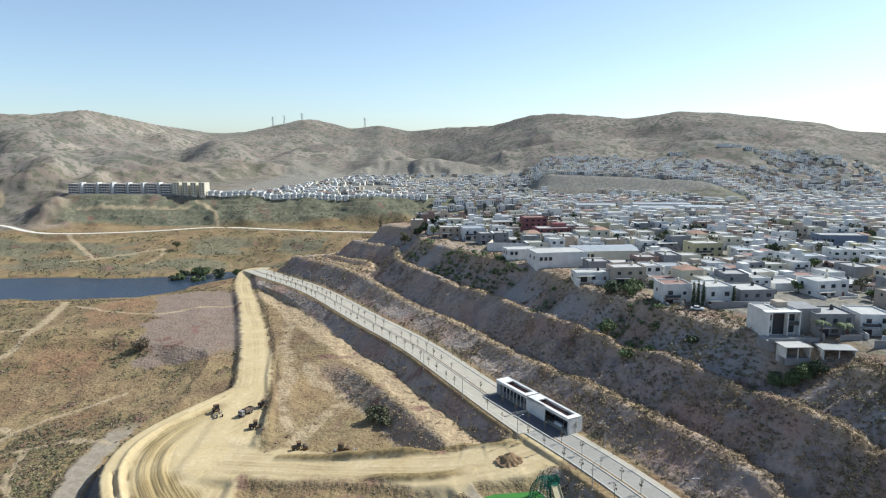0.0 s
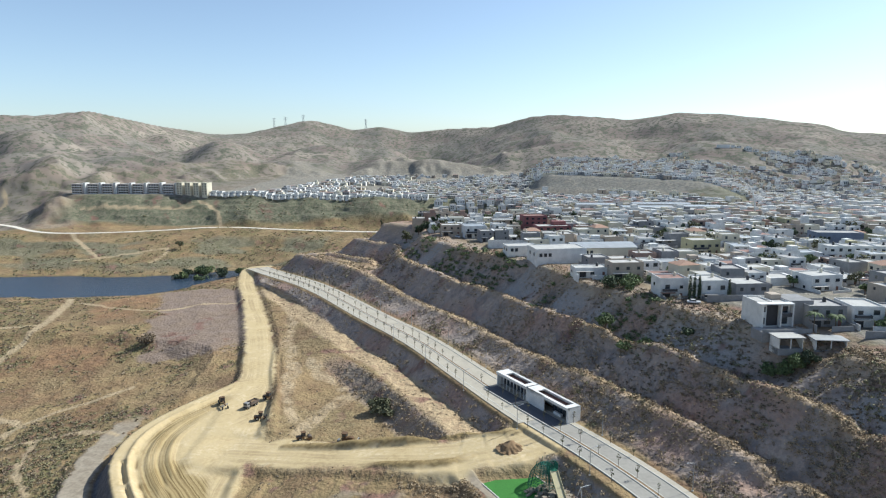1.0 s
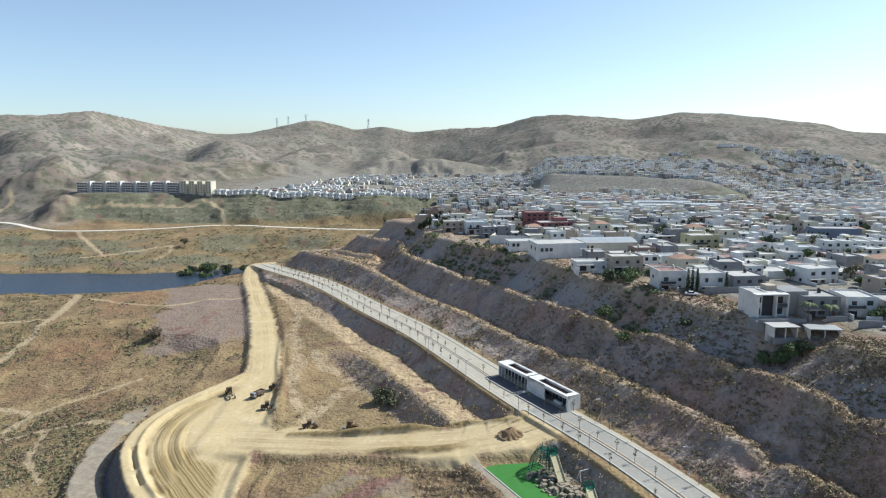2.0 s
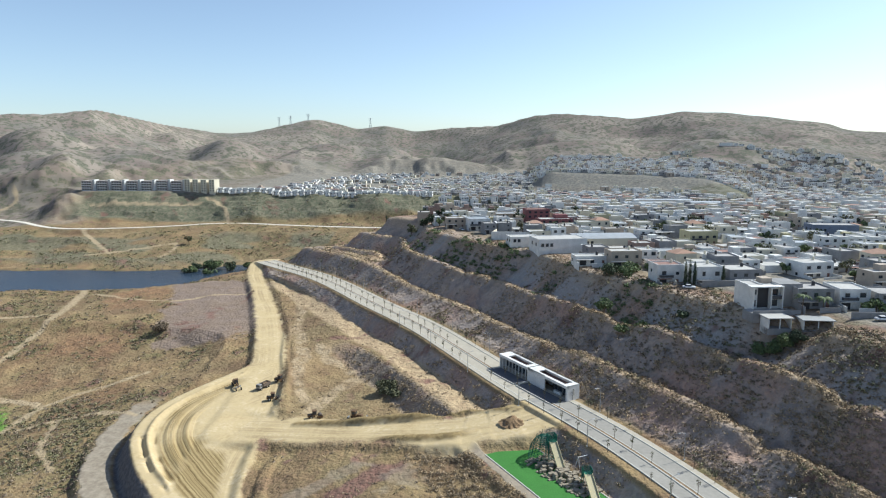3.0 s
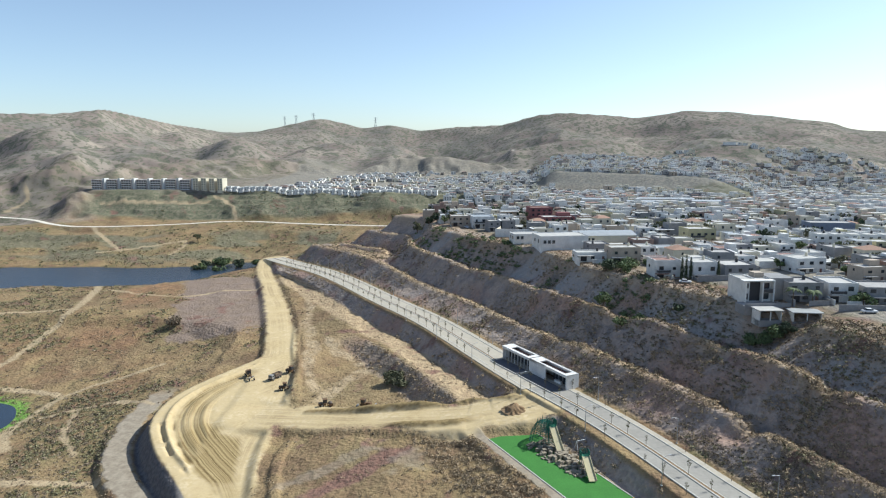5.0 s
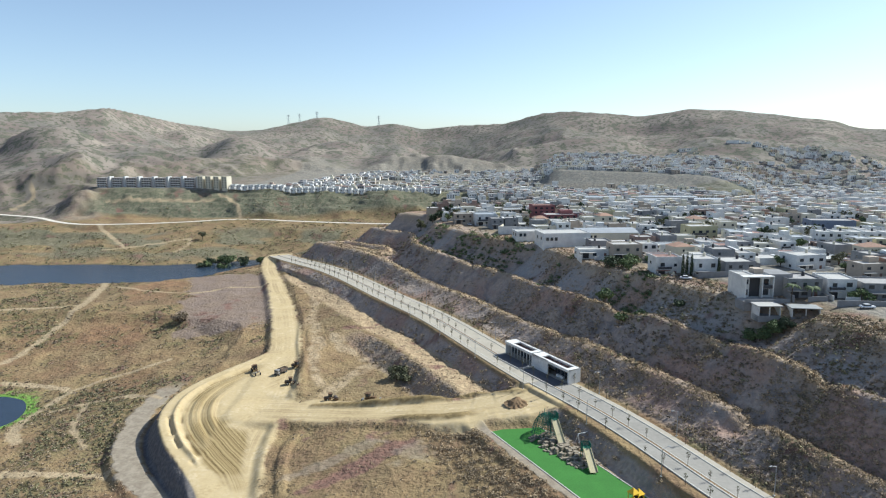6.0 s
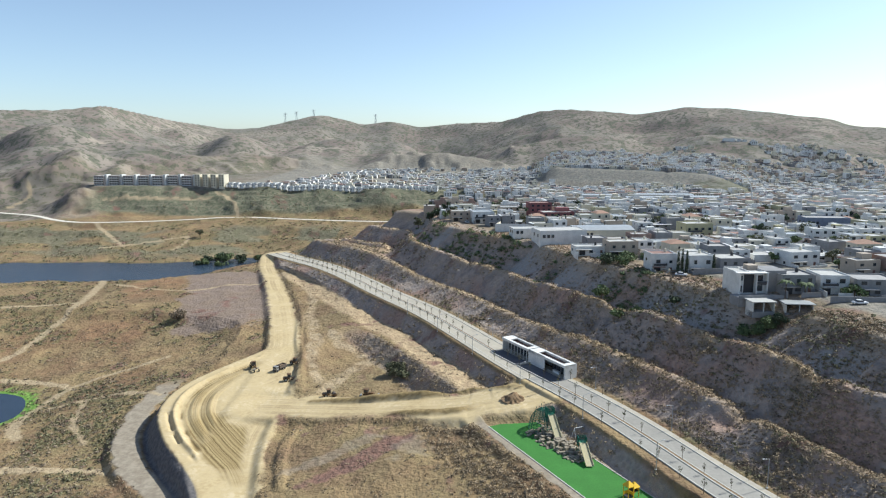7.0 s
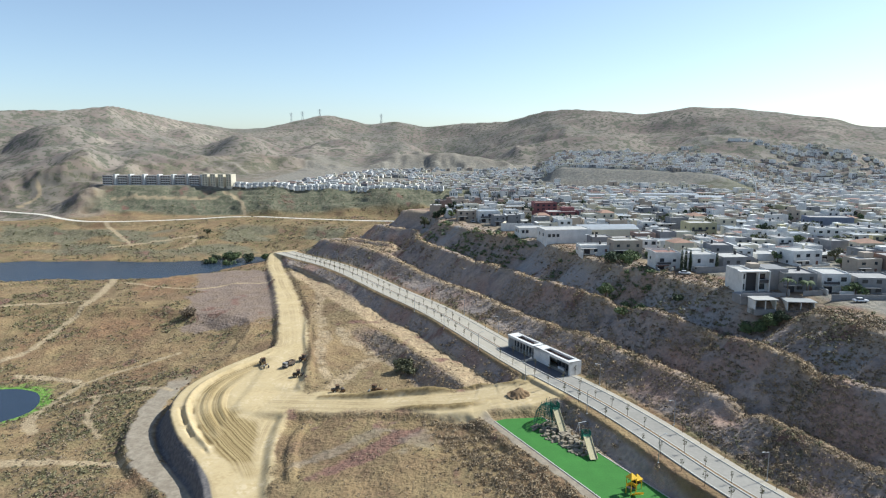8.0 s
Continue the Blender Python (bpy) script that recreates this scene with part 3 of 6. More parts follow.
    col = blend(zone("tilled"), col, blend(medium, blend(fine, (0.20, 0.15, 0.12), (0.265, 0.205, 0.165)), blend(fine, (0.27, 0.205, 0.155), (0.19, 0.14, 0.105))))
    col = blend(zone("rust"), col, blend(fine, (0.245, 0.135, 0.105), (0.165, 0.10, 0.08)))
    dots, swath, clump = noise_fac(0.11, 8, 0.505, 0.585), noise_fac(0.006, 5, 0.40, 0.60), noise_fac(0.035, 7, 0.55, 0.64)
    # hill tones greyed to put some distance haze into the colour, scrub on top
    hazy_slope = blend(swath, blend(big, (0.31, 0.262, 0.215), (0.255, 0.215, 0.18)), blend(big, (0.165, 0.155, 0.135), (0.225, 0.20, 0.17)))
    hazy_slope = blend(noise_fac(0.013, 6, 0.47, 0.58), hazy_slope, blend(dots, (0.215, 0.175, 0.15), (0.15, 0.14, 0.115)))
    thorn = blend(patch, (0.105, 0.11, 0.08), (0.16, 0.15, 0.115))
    col = blend(zone("hill"), col, blend(clump, blend(dots, hazy_slope, thorn), thorn))
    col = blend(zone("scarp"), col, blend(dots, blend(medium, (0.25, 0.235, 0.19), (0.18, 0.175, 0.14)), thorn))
    col = blend(zone("urban"), col, blend(patch, blend(medium, (0.24, 0.225, 0.20), (0.30, 0.265, 0.22)), blend(fine, (0.20, 0.19, 0.175), (0.15, 0.15, 0.12))))
    col = blend(zone("gravel"), col, blend(patch, blend(fine, (0.34, 0.29, 0.225), (0.27, 0.23, 0.175)), blend(fine, (0.29, 0.245, 0.185), (0.23, 0.19, 0.145))))
    col = blend(zone("track"), col, blend(fine, (0.45, 0.355, 0.225), (0.38, 0.29, 0.18)))
    col = blend(zone("dirt"), col, blend(medium, blend(fine, (0.52, 0.41, 0.235), (0.44, 0.335, 0.18)), blend(fine, (0.48, 0.37, 0.20), (0.57, 0.46, 0.29))))
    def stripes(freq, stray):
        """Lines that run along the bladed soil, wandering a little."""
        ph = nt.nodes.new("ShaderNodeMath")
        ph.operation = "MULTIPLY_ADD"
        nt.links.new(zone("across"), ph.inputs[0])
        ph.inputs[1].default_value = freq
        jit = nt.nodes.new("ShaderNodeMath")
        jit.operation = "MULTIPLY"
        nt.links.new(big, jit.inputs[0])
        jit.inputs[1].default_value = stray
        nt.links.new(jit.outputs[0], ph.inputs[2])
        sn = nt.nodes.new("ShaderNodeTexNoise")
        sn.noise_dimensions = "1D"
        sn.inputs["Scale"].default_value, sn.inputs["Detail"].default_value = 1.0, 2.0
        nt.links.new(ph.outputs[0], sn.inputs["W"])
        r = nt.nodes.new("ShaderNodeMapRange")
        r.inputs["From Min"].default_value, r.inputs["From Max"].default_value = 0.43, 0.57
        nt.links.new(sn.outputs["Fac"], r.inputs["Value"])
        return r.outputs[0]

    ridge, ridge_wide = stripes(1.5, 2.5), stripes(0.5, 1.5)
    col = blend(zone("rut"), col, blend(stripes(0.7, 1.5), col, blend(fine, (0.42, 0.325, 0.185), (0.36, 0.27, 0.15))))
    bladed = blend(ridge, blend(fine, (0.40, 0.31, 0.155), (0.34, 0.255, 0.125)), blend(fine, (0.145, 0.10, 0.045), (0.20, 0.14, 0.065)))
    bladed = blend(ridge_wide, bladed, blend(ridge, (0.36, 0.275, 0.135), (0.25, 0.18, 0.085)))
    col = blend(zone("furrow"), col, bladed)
    # dark olive soil, also the painted shade along the second windrow
    col = blend(zone("ridge"), col, blend(fine, (0.31, 0.23, 0.11), (0.20, 0.145, 0.07)))
    # dark grey that paints shade on the outer slope of the fill
    col = blend(zone("fill_shade"), col, blend(fine, (0.115, 0.105, 0.105), (0.17, 0.155, 0.145)))
    col = blend(zone("mud"), col, blend(fine, (0.16, 0.12, 0.07), (0.11, 0.10, 0.05)))
    col = blend(zone("weed"), col, blend(fine, (0.13, 0.26, 0.045), (0.22, 0.33, 0.08)))
    nt.links.new(col, b.inputs["Base Color"])
    bp = nt.nodes.new("ShaderNodeBump")
    bp.inputs["Distance"].default_value, bp.inputs["Strength"].default_value = 0.3, 0.7
    add = nt.nodes.new("ShaderNodeMath")
    add.operation = "ADD"
    nt.links.new(fine, add.inputs[0])
    nt.links.new(medium, add.inputs[1])
    damp = nt.nodes.new("ShaderNodeMapRange")
    damp.inputs["To Min"].default_value, damp.inputs["To Max"].default_value = 1.0, 0.12
    firm = nt.nodes.new("ShaderNodeMath")
    firm.operation = "MAXIMUM"
    nt.links.new(zone("dirt"), firm.inputs[0])
    nt.links.new(zone("gravel"), firm.inputs[1])
    nt.links.new(firm.outputs[0], damp.inputs["Value"])
    mul = nt.nodes.new("ShaderNodeMath")
    mul.operation = "MULTIPLY"
    nt.links.new(add.outputs[0], mul.inputs[0])
    nt.links.new(damp.outputs[0], mul.inputs[1])
    nt.links.new(mul.outputs[0], bp.inputs["Height"])
    nt.links.new(bp.outputs[0], b.inputs["Normal"])
    return m


GRID = {}


def build_ground():
    """One sheet: rings that widen with distance, finest in the valley ahead."""
    az = np.concatenate([np.arange(-180, -40, 2.5), np.arange(-40, -37, 0.5), np.arange(-37, 37, 0.12), np.arange(37, 40, 0.5), np.arange(40, 180, 2.5)])
    spans = ((24, 130, 40), (130, 450, 430), (450, 1300, 220), (1300, 4700, 121))
    rr = np.concatenate([[0.5]] + [a * (b / a) ** np.linspace(0, 1, n, endpoint=b == 4700) for a, b, n in spans])
    A, R = np.meshgrid(np.radians(az), rr)
    X, Y = OX + R * np.sin(A), OY + R * np.cos(A)
    Z, w = terrain(X, Y, True)
    GRID.update(az=az, rr=rr, Z=Z)
    nr, na = X.shape
    i, j = np.meshgrid(np.arange(nr - 1), np.arange(na), indexing="ij")
    jn = (j + 1) % na
    quads = np.stack([i * na + j, i * na + jn, (i + 1) * na + jn, (i + 1) * na + j], -1).reshape(-1, 4)[:, ::-1]
    me = bpy.data.meshes.new("ground")
    me.vertices.add(nr * na)
    me.vertices.foreach_set("co", np.stack([X, Y, Z], -1).ravel())
    me.loops.add(quads.size)
    me.loops.foreach_set("vertex_index", quads.ravel().astype(np.int32))
    me.polygons.add(len(quads))
    me.polygons.foreach_set("loop_start", np.arange(0, quads.size, 4, dtype=np.int32))
    me.polygons.foreach_set("use_smooth", np.ones(len(quads), bool))
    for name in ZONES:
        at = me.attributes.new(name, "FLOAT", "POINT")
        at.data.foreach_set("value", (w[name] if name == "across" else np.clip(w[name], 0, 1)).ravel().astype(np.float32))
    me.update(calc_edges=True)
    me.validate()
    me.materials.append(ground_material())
    return tagged(new("ground", me), "dry tan hillside and valley ground with scrub and bare dirt", "ground", kind="structure")


ground = build_ground()


def height(x, y):
    """Height of the ground sheet itself at one place."""
    r, a = math.hypot(x - OX, y - OY), math.degrees(math.atan2(x - OX, y - OY))
    rr, az, Z = GRID["rr"], GRID["az"], GRID["Z"]
    i, j = min(max(int(np.searchsorted(rr, r)) - 1, 0), len(rr) - 2), min(max(int(np.searchsorted(az, a)) - 1, 0), len(az) - 2)
    u, v = (r - rr[i]) / (rr[i + 1] - rr[i]), (a - az[j]) / (az[j + 1] - az[j])
    return float((Z[i, j] * (1 - v) + Z[i, j + 1] * v) * (1 - u) + (Z[i + 1, j] * (1 - v) + Z[i + 1, j + 1] * v) * u)


def disc(name, verts2d, z, material):
    return mesh_object(name, [(x, y, z) for x, y in verts2d], [tuple(range(len(verts2d)))], material)


tagged(disc("water_lake", [(-1000, 400), (-150, 400), (-150, 640), (-1000, 640)], WATER_Z, M_WATER), "dark blue still lake water below dry banks", "water", kind="structure")
tagged(disc("water_pond", [(-330, 150), (-140, 150), (-140, 280), (-330, 280)], WATER_Z, M_WATER), "dark blue pond with green weed at its edge", "water", kind="structure")


# ---- avenue ----
def ribbon(name, poly, lo, hi, up, material, thick=0.0, step=4.0):
    """A strip of ground between two offsets from an axis, following its height."""
    pts = []
    for (ax, ay, az), (bx, by, bz) in zip(poly, poly[1:]):
        n = max(1, int(math.hypot(bx - ax, by - ay) / step))
        pts += [(ax + (bx - ax) * k / n, ay + (by - ay) * k / n, az + (bz - az) * k / n) for k in range(n)]
    pts.append(poly[-1])
    P = np.array(pts, float)
    for _ in range(6):
        P[1:-1] = P[1:-1] * 0.5 + (P[:-2] + P[2:]) * 0.25
    T = np.gradient(P[:, :2], axis=0)
    T /= np.linalg.norm(T, axis=1)[:, None]
    N = np.stack([T[:, 1], -T[:, 0]], -1)
    verts, faces = [], []
    for k, (p, n) in enumerate(zip(P, N)):
        f = k / (len(P) - 1)
        a, b = (v(f) if callable(v) else v for v in (lo, hi))
        for o, dz in ((a, up), (b, up), (b, up - thick - 0.3), (a, up - thick - 0.3)):
            verts.append((p[0] + n[0] * o, p[1] + n[1] * o, p[2] + dz))
    for k in range(len(P) - 1):
        for q in range(4):
            r = (q + 1) % 4
            faces.append((4 * k + q, 4 * k + r, 4 * k + 4 + r, 4 * k + 4 + q))
    faces += [(3, 2, 1, 0), tuple(4 * (len(P) - 1) + q for q in range(4))]
    ob = mesh_object(name, verts, faces, material)
    bm = bmesh.new()
    bm.from_mesh(ob.data)
    bmesh.ops.recalc_face_normals(bm, faces=bm.faces)
    bm.to_mesh(ob.data)
    bm.free()
    return ob



tagged(ribbon("road_pale", WHITE_ROAD, -3.2, 3.2, 0.25, M_PALEROAD), "pale dusty unpaved road along the terraced bank", "road", kind="structure")
# ---- helpers for things ----
def link_mesh(name, bm, material, parent=None, label=""):
    me = bpy.data.meshes.new(name)
    bm.to_mesh(me)
    bm.free()
    for m in material if isinstance(material, (list, tuple)) else (material,):
        me.materials.append(m)
    ob = new(name, me)
    if parent:
        ob.parent = parent
    if label:
        ob["label"] = label
    return ob


def part(name, bm, material, parent, label=""):
    return link_mesh(name, bm, material, parent, label)


def thing(name, label, category, group=""):
    return tagged(new(name), label, category, group)


def place(ob, x, y, z, rz=0.0, s=1.0):
    ob.matrix_basis = pose(x, y, z, 0, 0, rz) @ Matrix.Diagonal((s, s, s, 1))
    return ob


def add_box(bm, x, y, z, sx, sy, sz, rx=0, ry=0, rz=0, bevel=0.0, mi=0):
    """A box, x and y at its middle and z at its underside."""
    g = bmesh.ops.create_cube(bm, size=1.0, matrix=pose(x, y, z + sz / 2, rx, ry, rz) @ Matrix.Diagonal((sx, sy, sz, 1)))
    faces = {f for v in g["verts"] for f in v.link_faces}
    for f in faces:
        f.material_index = mi
    if bevel:
        bmesh.ops.bevel(bm, geom=[e for e in {e for v in g["verts"] for e in v.link_edges}], offset=bevel, segments=1, affect="EDGES")
    return bm


def boxes(*rows, bevel=0.0):
    bm = bmesh.new()
    for r in rows:
        add_box(bm, *r, bevel=bevel)
    return bm


def add_rod(bm, a, b, r0, r1=None, seg=8):
    a, b = Vector(a), Vector(b)
    m = Matrix.Translation((a + b) / 2) @ (b - a).to_track_quat("Z", "Y").to_matrix().to_4x4()
    bmesh.ops.create_cone(bm, cap_ends=True, segments=seg, radius1=r0, radius2=r0 if r1 is None else r1, depth=(b - a).length, matrix=m)
    return bm


def rods(*rows, seg=8):
    bm = bmesh.new()
    for r in rows:
        add_rod(bm, *r, seg=seg)
    return bm


def on_axis(poly, s, off):
    """Plan place, height and heading at s metres along an axis, off metres to its right."""
    for a, b in zip(poly, poly[1:]):
        ln = math.hypot(b[0] - a[0], b[1] - a[1])
        if s <= ln:
            f, tx, ty = s / ln, (b[0] - a[0]) / ln, (b[1] - a[1]) / ln
            return a[0] + f * (b[0] - a[0]) + ty * off, a[1] + f * (b[1] - a[1]) - tx * off, a[2] + f * (b[2] - a[2]), math.degrees(math.atan2(-tx, ty))
        s -= ln
    return None


# ---- avenue ----
cut_at = min(range(len(AVENUE)), key=lambda k: abs(AVENUE[k][1] - 190))
SOUTH, NORTH = AVENUE[:cut_at + 1], AVENUE[cut_at:]
tagged(ribbon("road", SOUTH, -5.4, 5.4, 0.02, M_ASPHALT), "grey asphalt divided avenue below the cut slope", "road", kind="structure")
tagged(ribbon("road_paved", NORTH, -5.6, 5.6, 0.02, M_PAVE), "pale concrete paved avenue with young trees", "road", kind="structure")
for poly, w0 in ((SOUTH, 5.4), (NORTH, 5.6)):
    tagged(ribbon("kerb", poly, -w0 - 0.35, -w0, 0.17, M_KERB), "pale concrete kerb along the avenue", "kerb", kind="structure")
    tagged(ribbon("kerb", poly, w0, w0 + 0.3, 0.17, M_KERB), "pale concrete kerb along the avenue", "kerb", kind="structure")
    tagged(ribbon("median", poly, -1.25, -0.85, 0.2, M_KERB), "narrow raised concrete median kerb", "median", kind="structure")
    tagged(ribbon("median_bed", poly, -0.85, -0.15, 0.14, M_SOIL), "narrow planted soil strip in the median", "median", kind="structure")
    tagged(ribbon("median", poly, -0.15, 0.15, 0.2, M_KERB), "narrow raised concrete median kerb", "median", kind="structure")
    tagged(ribbon("pavement", poly, w0 + 0.3, w0 + 2.0, 0.12, M_PAVE), "pale concrete footpath beside the avenue", "pavement", kind="structure")
tagged(ribbon("pavement", NORTH, -7.6, -5.95, 0.12, M_PAVE), "pale concrete footpath beside the avenue", "pavement", kind="structure")


def street_tree(seed):
    rnd = random.Random(seed)
    t = thing("street_tree", "thin young street tree with sparse dull leaves", "tree", "street trees")
    h = rnd.uniform(3.2, 4.4)
    bm = rods(((0, 0, 0), (0.05, 0.03, h * 0.6), 0.07, 0.05), ((0.05, 0.03, h * 0.6), (rnd.uniform(-.2, .2), rnd.uniform(-.2, .2), h), 0.05, 0.02))
    for k in range(4):
        a = rnd.uniform(0, 6.28)
        add_rod(bm, (0.04, 0.02, h * rnd.uniform(.5, .75)), (0.6 * math.cos(a), 0.6 * math.sin(a), h * rnd.uniform(.8, 1)), 0.03, 0.012, 5)
    part("trunk", bm, M_BARK, t)
    part("crown", leaf_mass(rnd, [(0, 0, h * 0.75, 0.55, 0.55, h * 0.3)], 26, 0.17), M_LEAF_DULL, t)
    return t


def leaf_mass(rnd, blobs, count, size):
    """Leaf clumps as small bent quads scattered through lumpy blobs (x, y, z, rx, ry, rz)."""
    bm = bmesh.new()
    total = sum(b[3] * b[4] * b[5] for b in blobs)
    for bx, by, bz, rx, ry, rz in blobs:
        for _ in range(max(6, int(count * rx * ry * rz / total))):
            d = Vector((rnd.gauss(0, 1), rnd.gauss(0, 1), rnd.gauss(0, 1))).normalized() * rnd.uniform(0.45, 1.0) ** 0.5
            c = Vector((bx + d.x * rx, by + d.y * ry, bz + d.z * rz))
            n = (d + Vector((rnd.gauss(0, .5), rnd.gauss(0, .5), rnd.gauss(0, .5) + .3))).normalized()
            u = n.orthogonal().normalized()
            u.rotate(Matrix.Rotation(rnd.uniform(0, 6.28), 3, n))
            v = n.cross(u)
            s = size * rnd.uniform(0.6, 1.5)
            q = [bm.verts.new(c + u * a * s + v * b * s * 0.7 + n * k * s) for a, b, k in ((-1, -.5, -.2), (.1, -1, .1), (1, .2, -.25), (-.2, 1, .15))]
            bm.faces.new(q)
    return bm


def street_lamp():
    t = thing("street_lamp", "tall slim grey street lamp with one arm", "street lamp", "street lamps")
    part("base_plate", boxes((0, 0, 0, 0.5, 0.5, 0.25), bevel=0.04), M_KERB, t)
    part("pole", rods(((0, 0, 0.2), (0, 0, 7.2), 0.11, 0.07)), M_STEEL, t)
    part("arm", rods(((0, 0, 7.1), (-1.6, 0, 7.5), 0.05, 0.045)), M_STEEL, t)
    part("lamp_head", boxes((-1.9, 0, 7.42, 0.7, 0.3, 0.14), bevel=0.04), M_STEEL, t)
    return t


lamp0 = street_lamp()
lamp_spots = [(s, 8.3, 0) for s in range(75, 470, 33)] + [(s, -9.0, 180) for s in range(92, 300, 33)]
first = True
for s, off, turn in lamp_spots:
    x, y, z, hd = on_axis(AVENUE, s, off)
    if off > 0 and 190 < s < 235:
        continue
    m = pose(x, y, height(x, y) - 0.1, 0, 0, hd + turn)
    if first:
        lamp0.matrix_basis, first = m, False
    else:
        copy_thing(lamp0, m)
saplings = [street_tree(k) for k in range(4)]
used = [False] * 4
rnd = random.Random(5)
for off in (-6.7, -0.5, 6.9):
    s = 60.0
    while s < 470:
        s += rnd.uniform(6.5, 9.0)
        if off > 0 and 188 < s < 240 or rnd.random() < 0.12:
            continue
        got = on_axis(AVENUE, s, off + rnd.uniform(-.2, .2))
        if not got:
            break
        k = rnd.randrange(4)
        m = pose(got[0], got[1], got[2] + (0.05 if abs(off) < 1 else -0.1), 0, 0, rnd.uniform(0, 360)) @ Matrix.Scale(rnd.uniform(0.75, 1.15), 4)
        if not used[k]:
            saplings[k].matrix_basis, used[k] = m, True
        else:
            c = copy_thing(saplings[k], m)
            c.matrix_basis = m


# ---- gatehouse ----
def gatehouse():
    g = thing("gatehouse", "long low white modern gatehouse with open dark porches", "building")
    # local y runs along the avenue, local -x faces the roadway
    W, H = 5.2, 5.0
    for y0, ln, solid in ((0.0, 20.0, 9.0), (20.6, 17.0, 0.0)):
        wall = part("back_wall", boxes((W / 2 - 0.15, y0 + ln / 2, 0, 0.3, ln, H)), M_WHITE, g)
        part("end_wall", boxes((0, y0 + 0.15, 0, W - 0.6, 0.3, H - 0.004)), M_WHITE, g)
        part("end_wall", boxes((0, y0 + ln - 0.15, 0, W - 0.6, 0.3, H - 0.004)), M_WHITE, g)
        if solid:
            part("front_wall", boxes((-W / 2 + 0.15, y0 + ln - solid / 2, 0, 0.3, solid, H)), M_WHITE, g)
        # roof ring with a long slot
        bm = boxes((-W / 2 + 0.55, y0 + ln / 2, H - 0.9, 1.1, ln, 0.9), (W / 2 - 0.5, y0 + ln / 2, H - 0.35, 0.98, ln - 0.02, 0.35),
                   (0.05, y0 + 1.0, H - 0.4, W - 2.2, 2.0, 0.38), (0.05, y0 + ln - 2.0, H - 0.4, W - 2.2, 4.0, 0.38))
        part("roof_frame", bm, M_WHITE, g)
        part("roof_deck", boxes((0.05, y0 + ln / 2, H - 1.3, W - 1.3, ln - 0.8, 0.2)), M_RUST, g, "rust brown sunken roof deck")
        part("inner_wall", boxes((0.6, y0 + (ln - solid) / 2 + 0.2, 0, 0.2, ln - solid - 1.2, H - 1.4)), M_DARK, g, "dark recessed wall under the roof")
        n = 8 if not solid else 4
        for k in range(n):
            yy = y0 + 1.6 + (ln - solid - 3.2) * k / (n - 1) if not solid else y0 + 2.0 + 2.2 * k
            w = part("window", boxes((0.44, yy, 0.5, 0.1, 1.5, 2.8)), M_STEEL, g)
            part("pane", boxes((0.38, yy, 0.6, 0.05, 1.3, 2.6)), M_GLASS, w)
            if not solid:
                part("column", boxes((-W / 2 + 0.5, yy, 0, 0.18, 0.18, H - 0.9)), M_WHITE, g)
        if solid:
            part("column", boxes((-W / 2 + 0.5, y0 + 0.6, 0, 0.3, 0.3, H - 0.9)), M_WHITE, g)
            part("counter", boxes((-0.6, y0 + 6.5, 0, 0.9, 3.5, 1.0), bevel=0.05), M_WHITE, g)
    part("plinth", boxes((-W / 2 - 1.0, 19.5, 0, 7.0, 1.2, 0.45), (0.35, 9.8, 0.0, W + 0.6, 18.8, 0.10), (0.35, 29.6, 0.0, W + 0.6, 17.4, 0.11)), M_PAVE, g)
    # edged dark slabs added to lengthen the building's shadow over the paving
    for y0, ln in ((9.9, 17.6), (28.4, 15.8)):
        bay = part("forecourt", boxes((-W / 2 - 2.9, y0, 0.0, 5.2, ln, 0.27)), M_BAY_SHADE, g, "dark slab painted as the shadow before the gatehouse")
        part("edging", boxes((-W / 2 - 5.65, y0, 0.0, 0.3, ln + 0.6, 0.36)), M_KERB, bay)
    return g


place(gatehouse(), 38.4, 180.6, -0.02, 29.0)


# ---- playground ----
tagged(ribbon("turf", [(16.4, 157.3, -5), (38, 116, -5), (62, 70, -5)], -7.0, 7.4, 0.06, M_TURF), "bright green artificial turf field", "turf", kind="structure")
tagged(ribbon("kerb_turf", [(16.4, 157.3, -5), (38, 116, -5), (62, 70, -5)], -7.3, -7.0, 0.16, M_KERB), "pale concrete edging of the turf", "kerb", kind="structure")
tagged(ribbon("kerb_turf", [(16.4, 157.3, -5), (38, 116, -5), (62, 70, -5)], 7.4, 7.7, 0.16, M_KERB), "pale concrete edging of the turf", "kerb", kind="structure")
PZ = -4.95


def rock_base():
    rnd = random.Random(3)
    t = thing("climbing_mound", "stepped grey and brown stone climbing mound on turf", "play structure")
    for k in range(26):
        f = k / 25
        x, y = 0.6 * math.sin(k * 2.3), -f * 21
        half = 4.6 - 2.2 * abs(f - 0.35)
        for q in range(6):
            ox = rnd.uniform(-half, half)
            hgt = max(0.3, 1.7 * (1 - (ox / half) ** 2) * (1 - abs(f - .4)) + rnd.uniform(-.3, .3))
            bm = bmesh.new()
            add_box(bm, 0, 0, 0, rnd.uniform(.6, 1.9), rnd.uniform(.5, 1.1), hgt, rz=rnd.uniform(-25, 25), bevel=0.07)
            st = part("stone", bm, M_ROCK, t)
            st.location = (x + ox, y, -0.05)
    return t


place(rock_base(), 23.8, 151.5, PZ, 29)


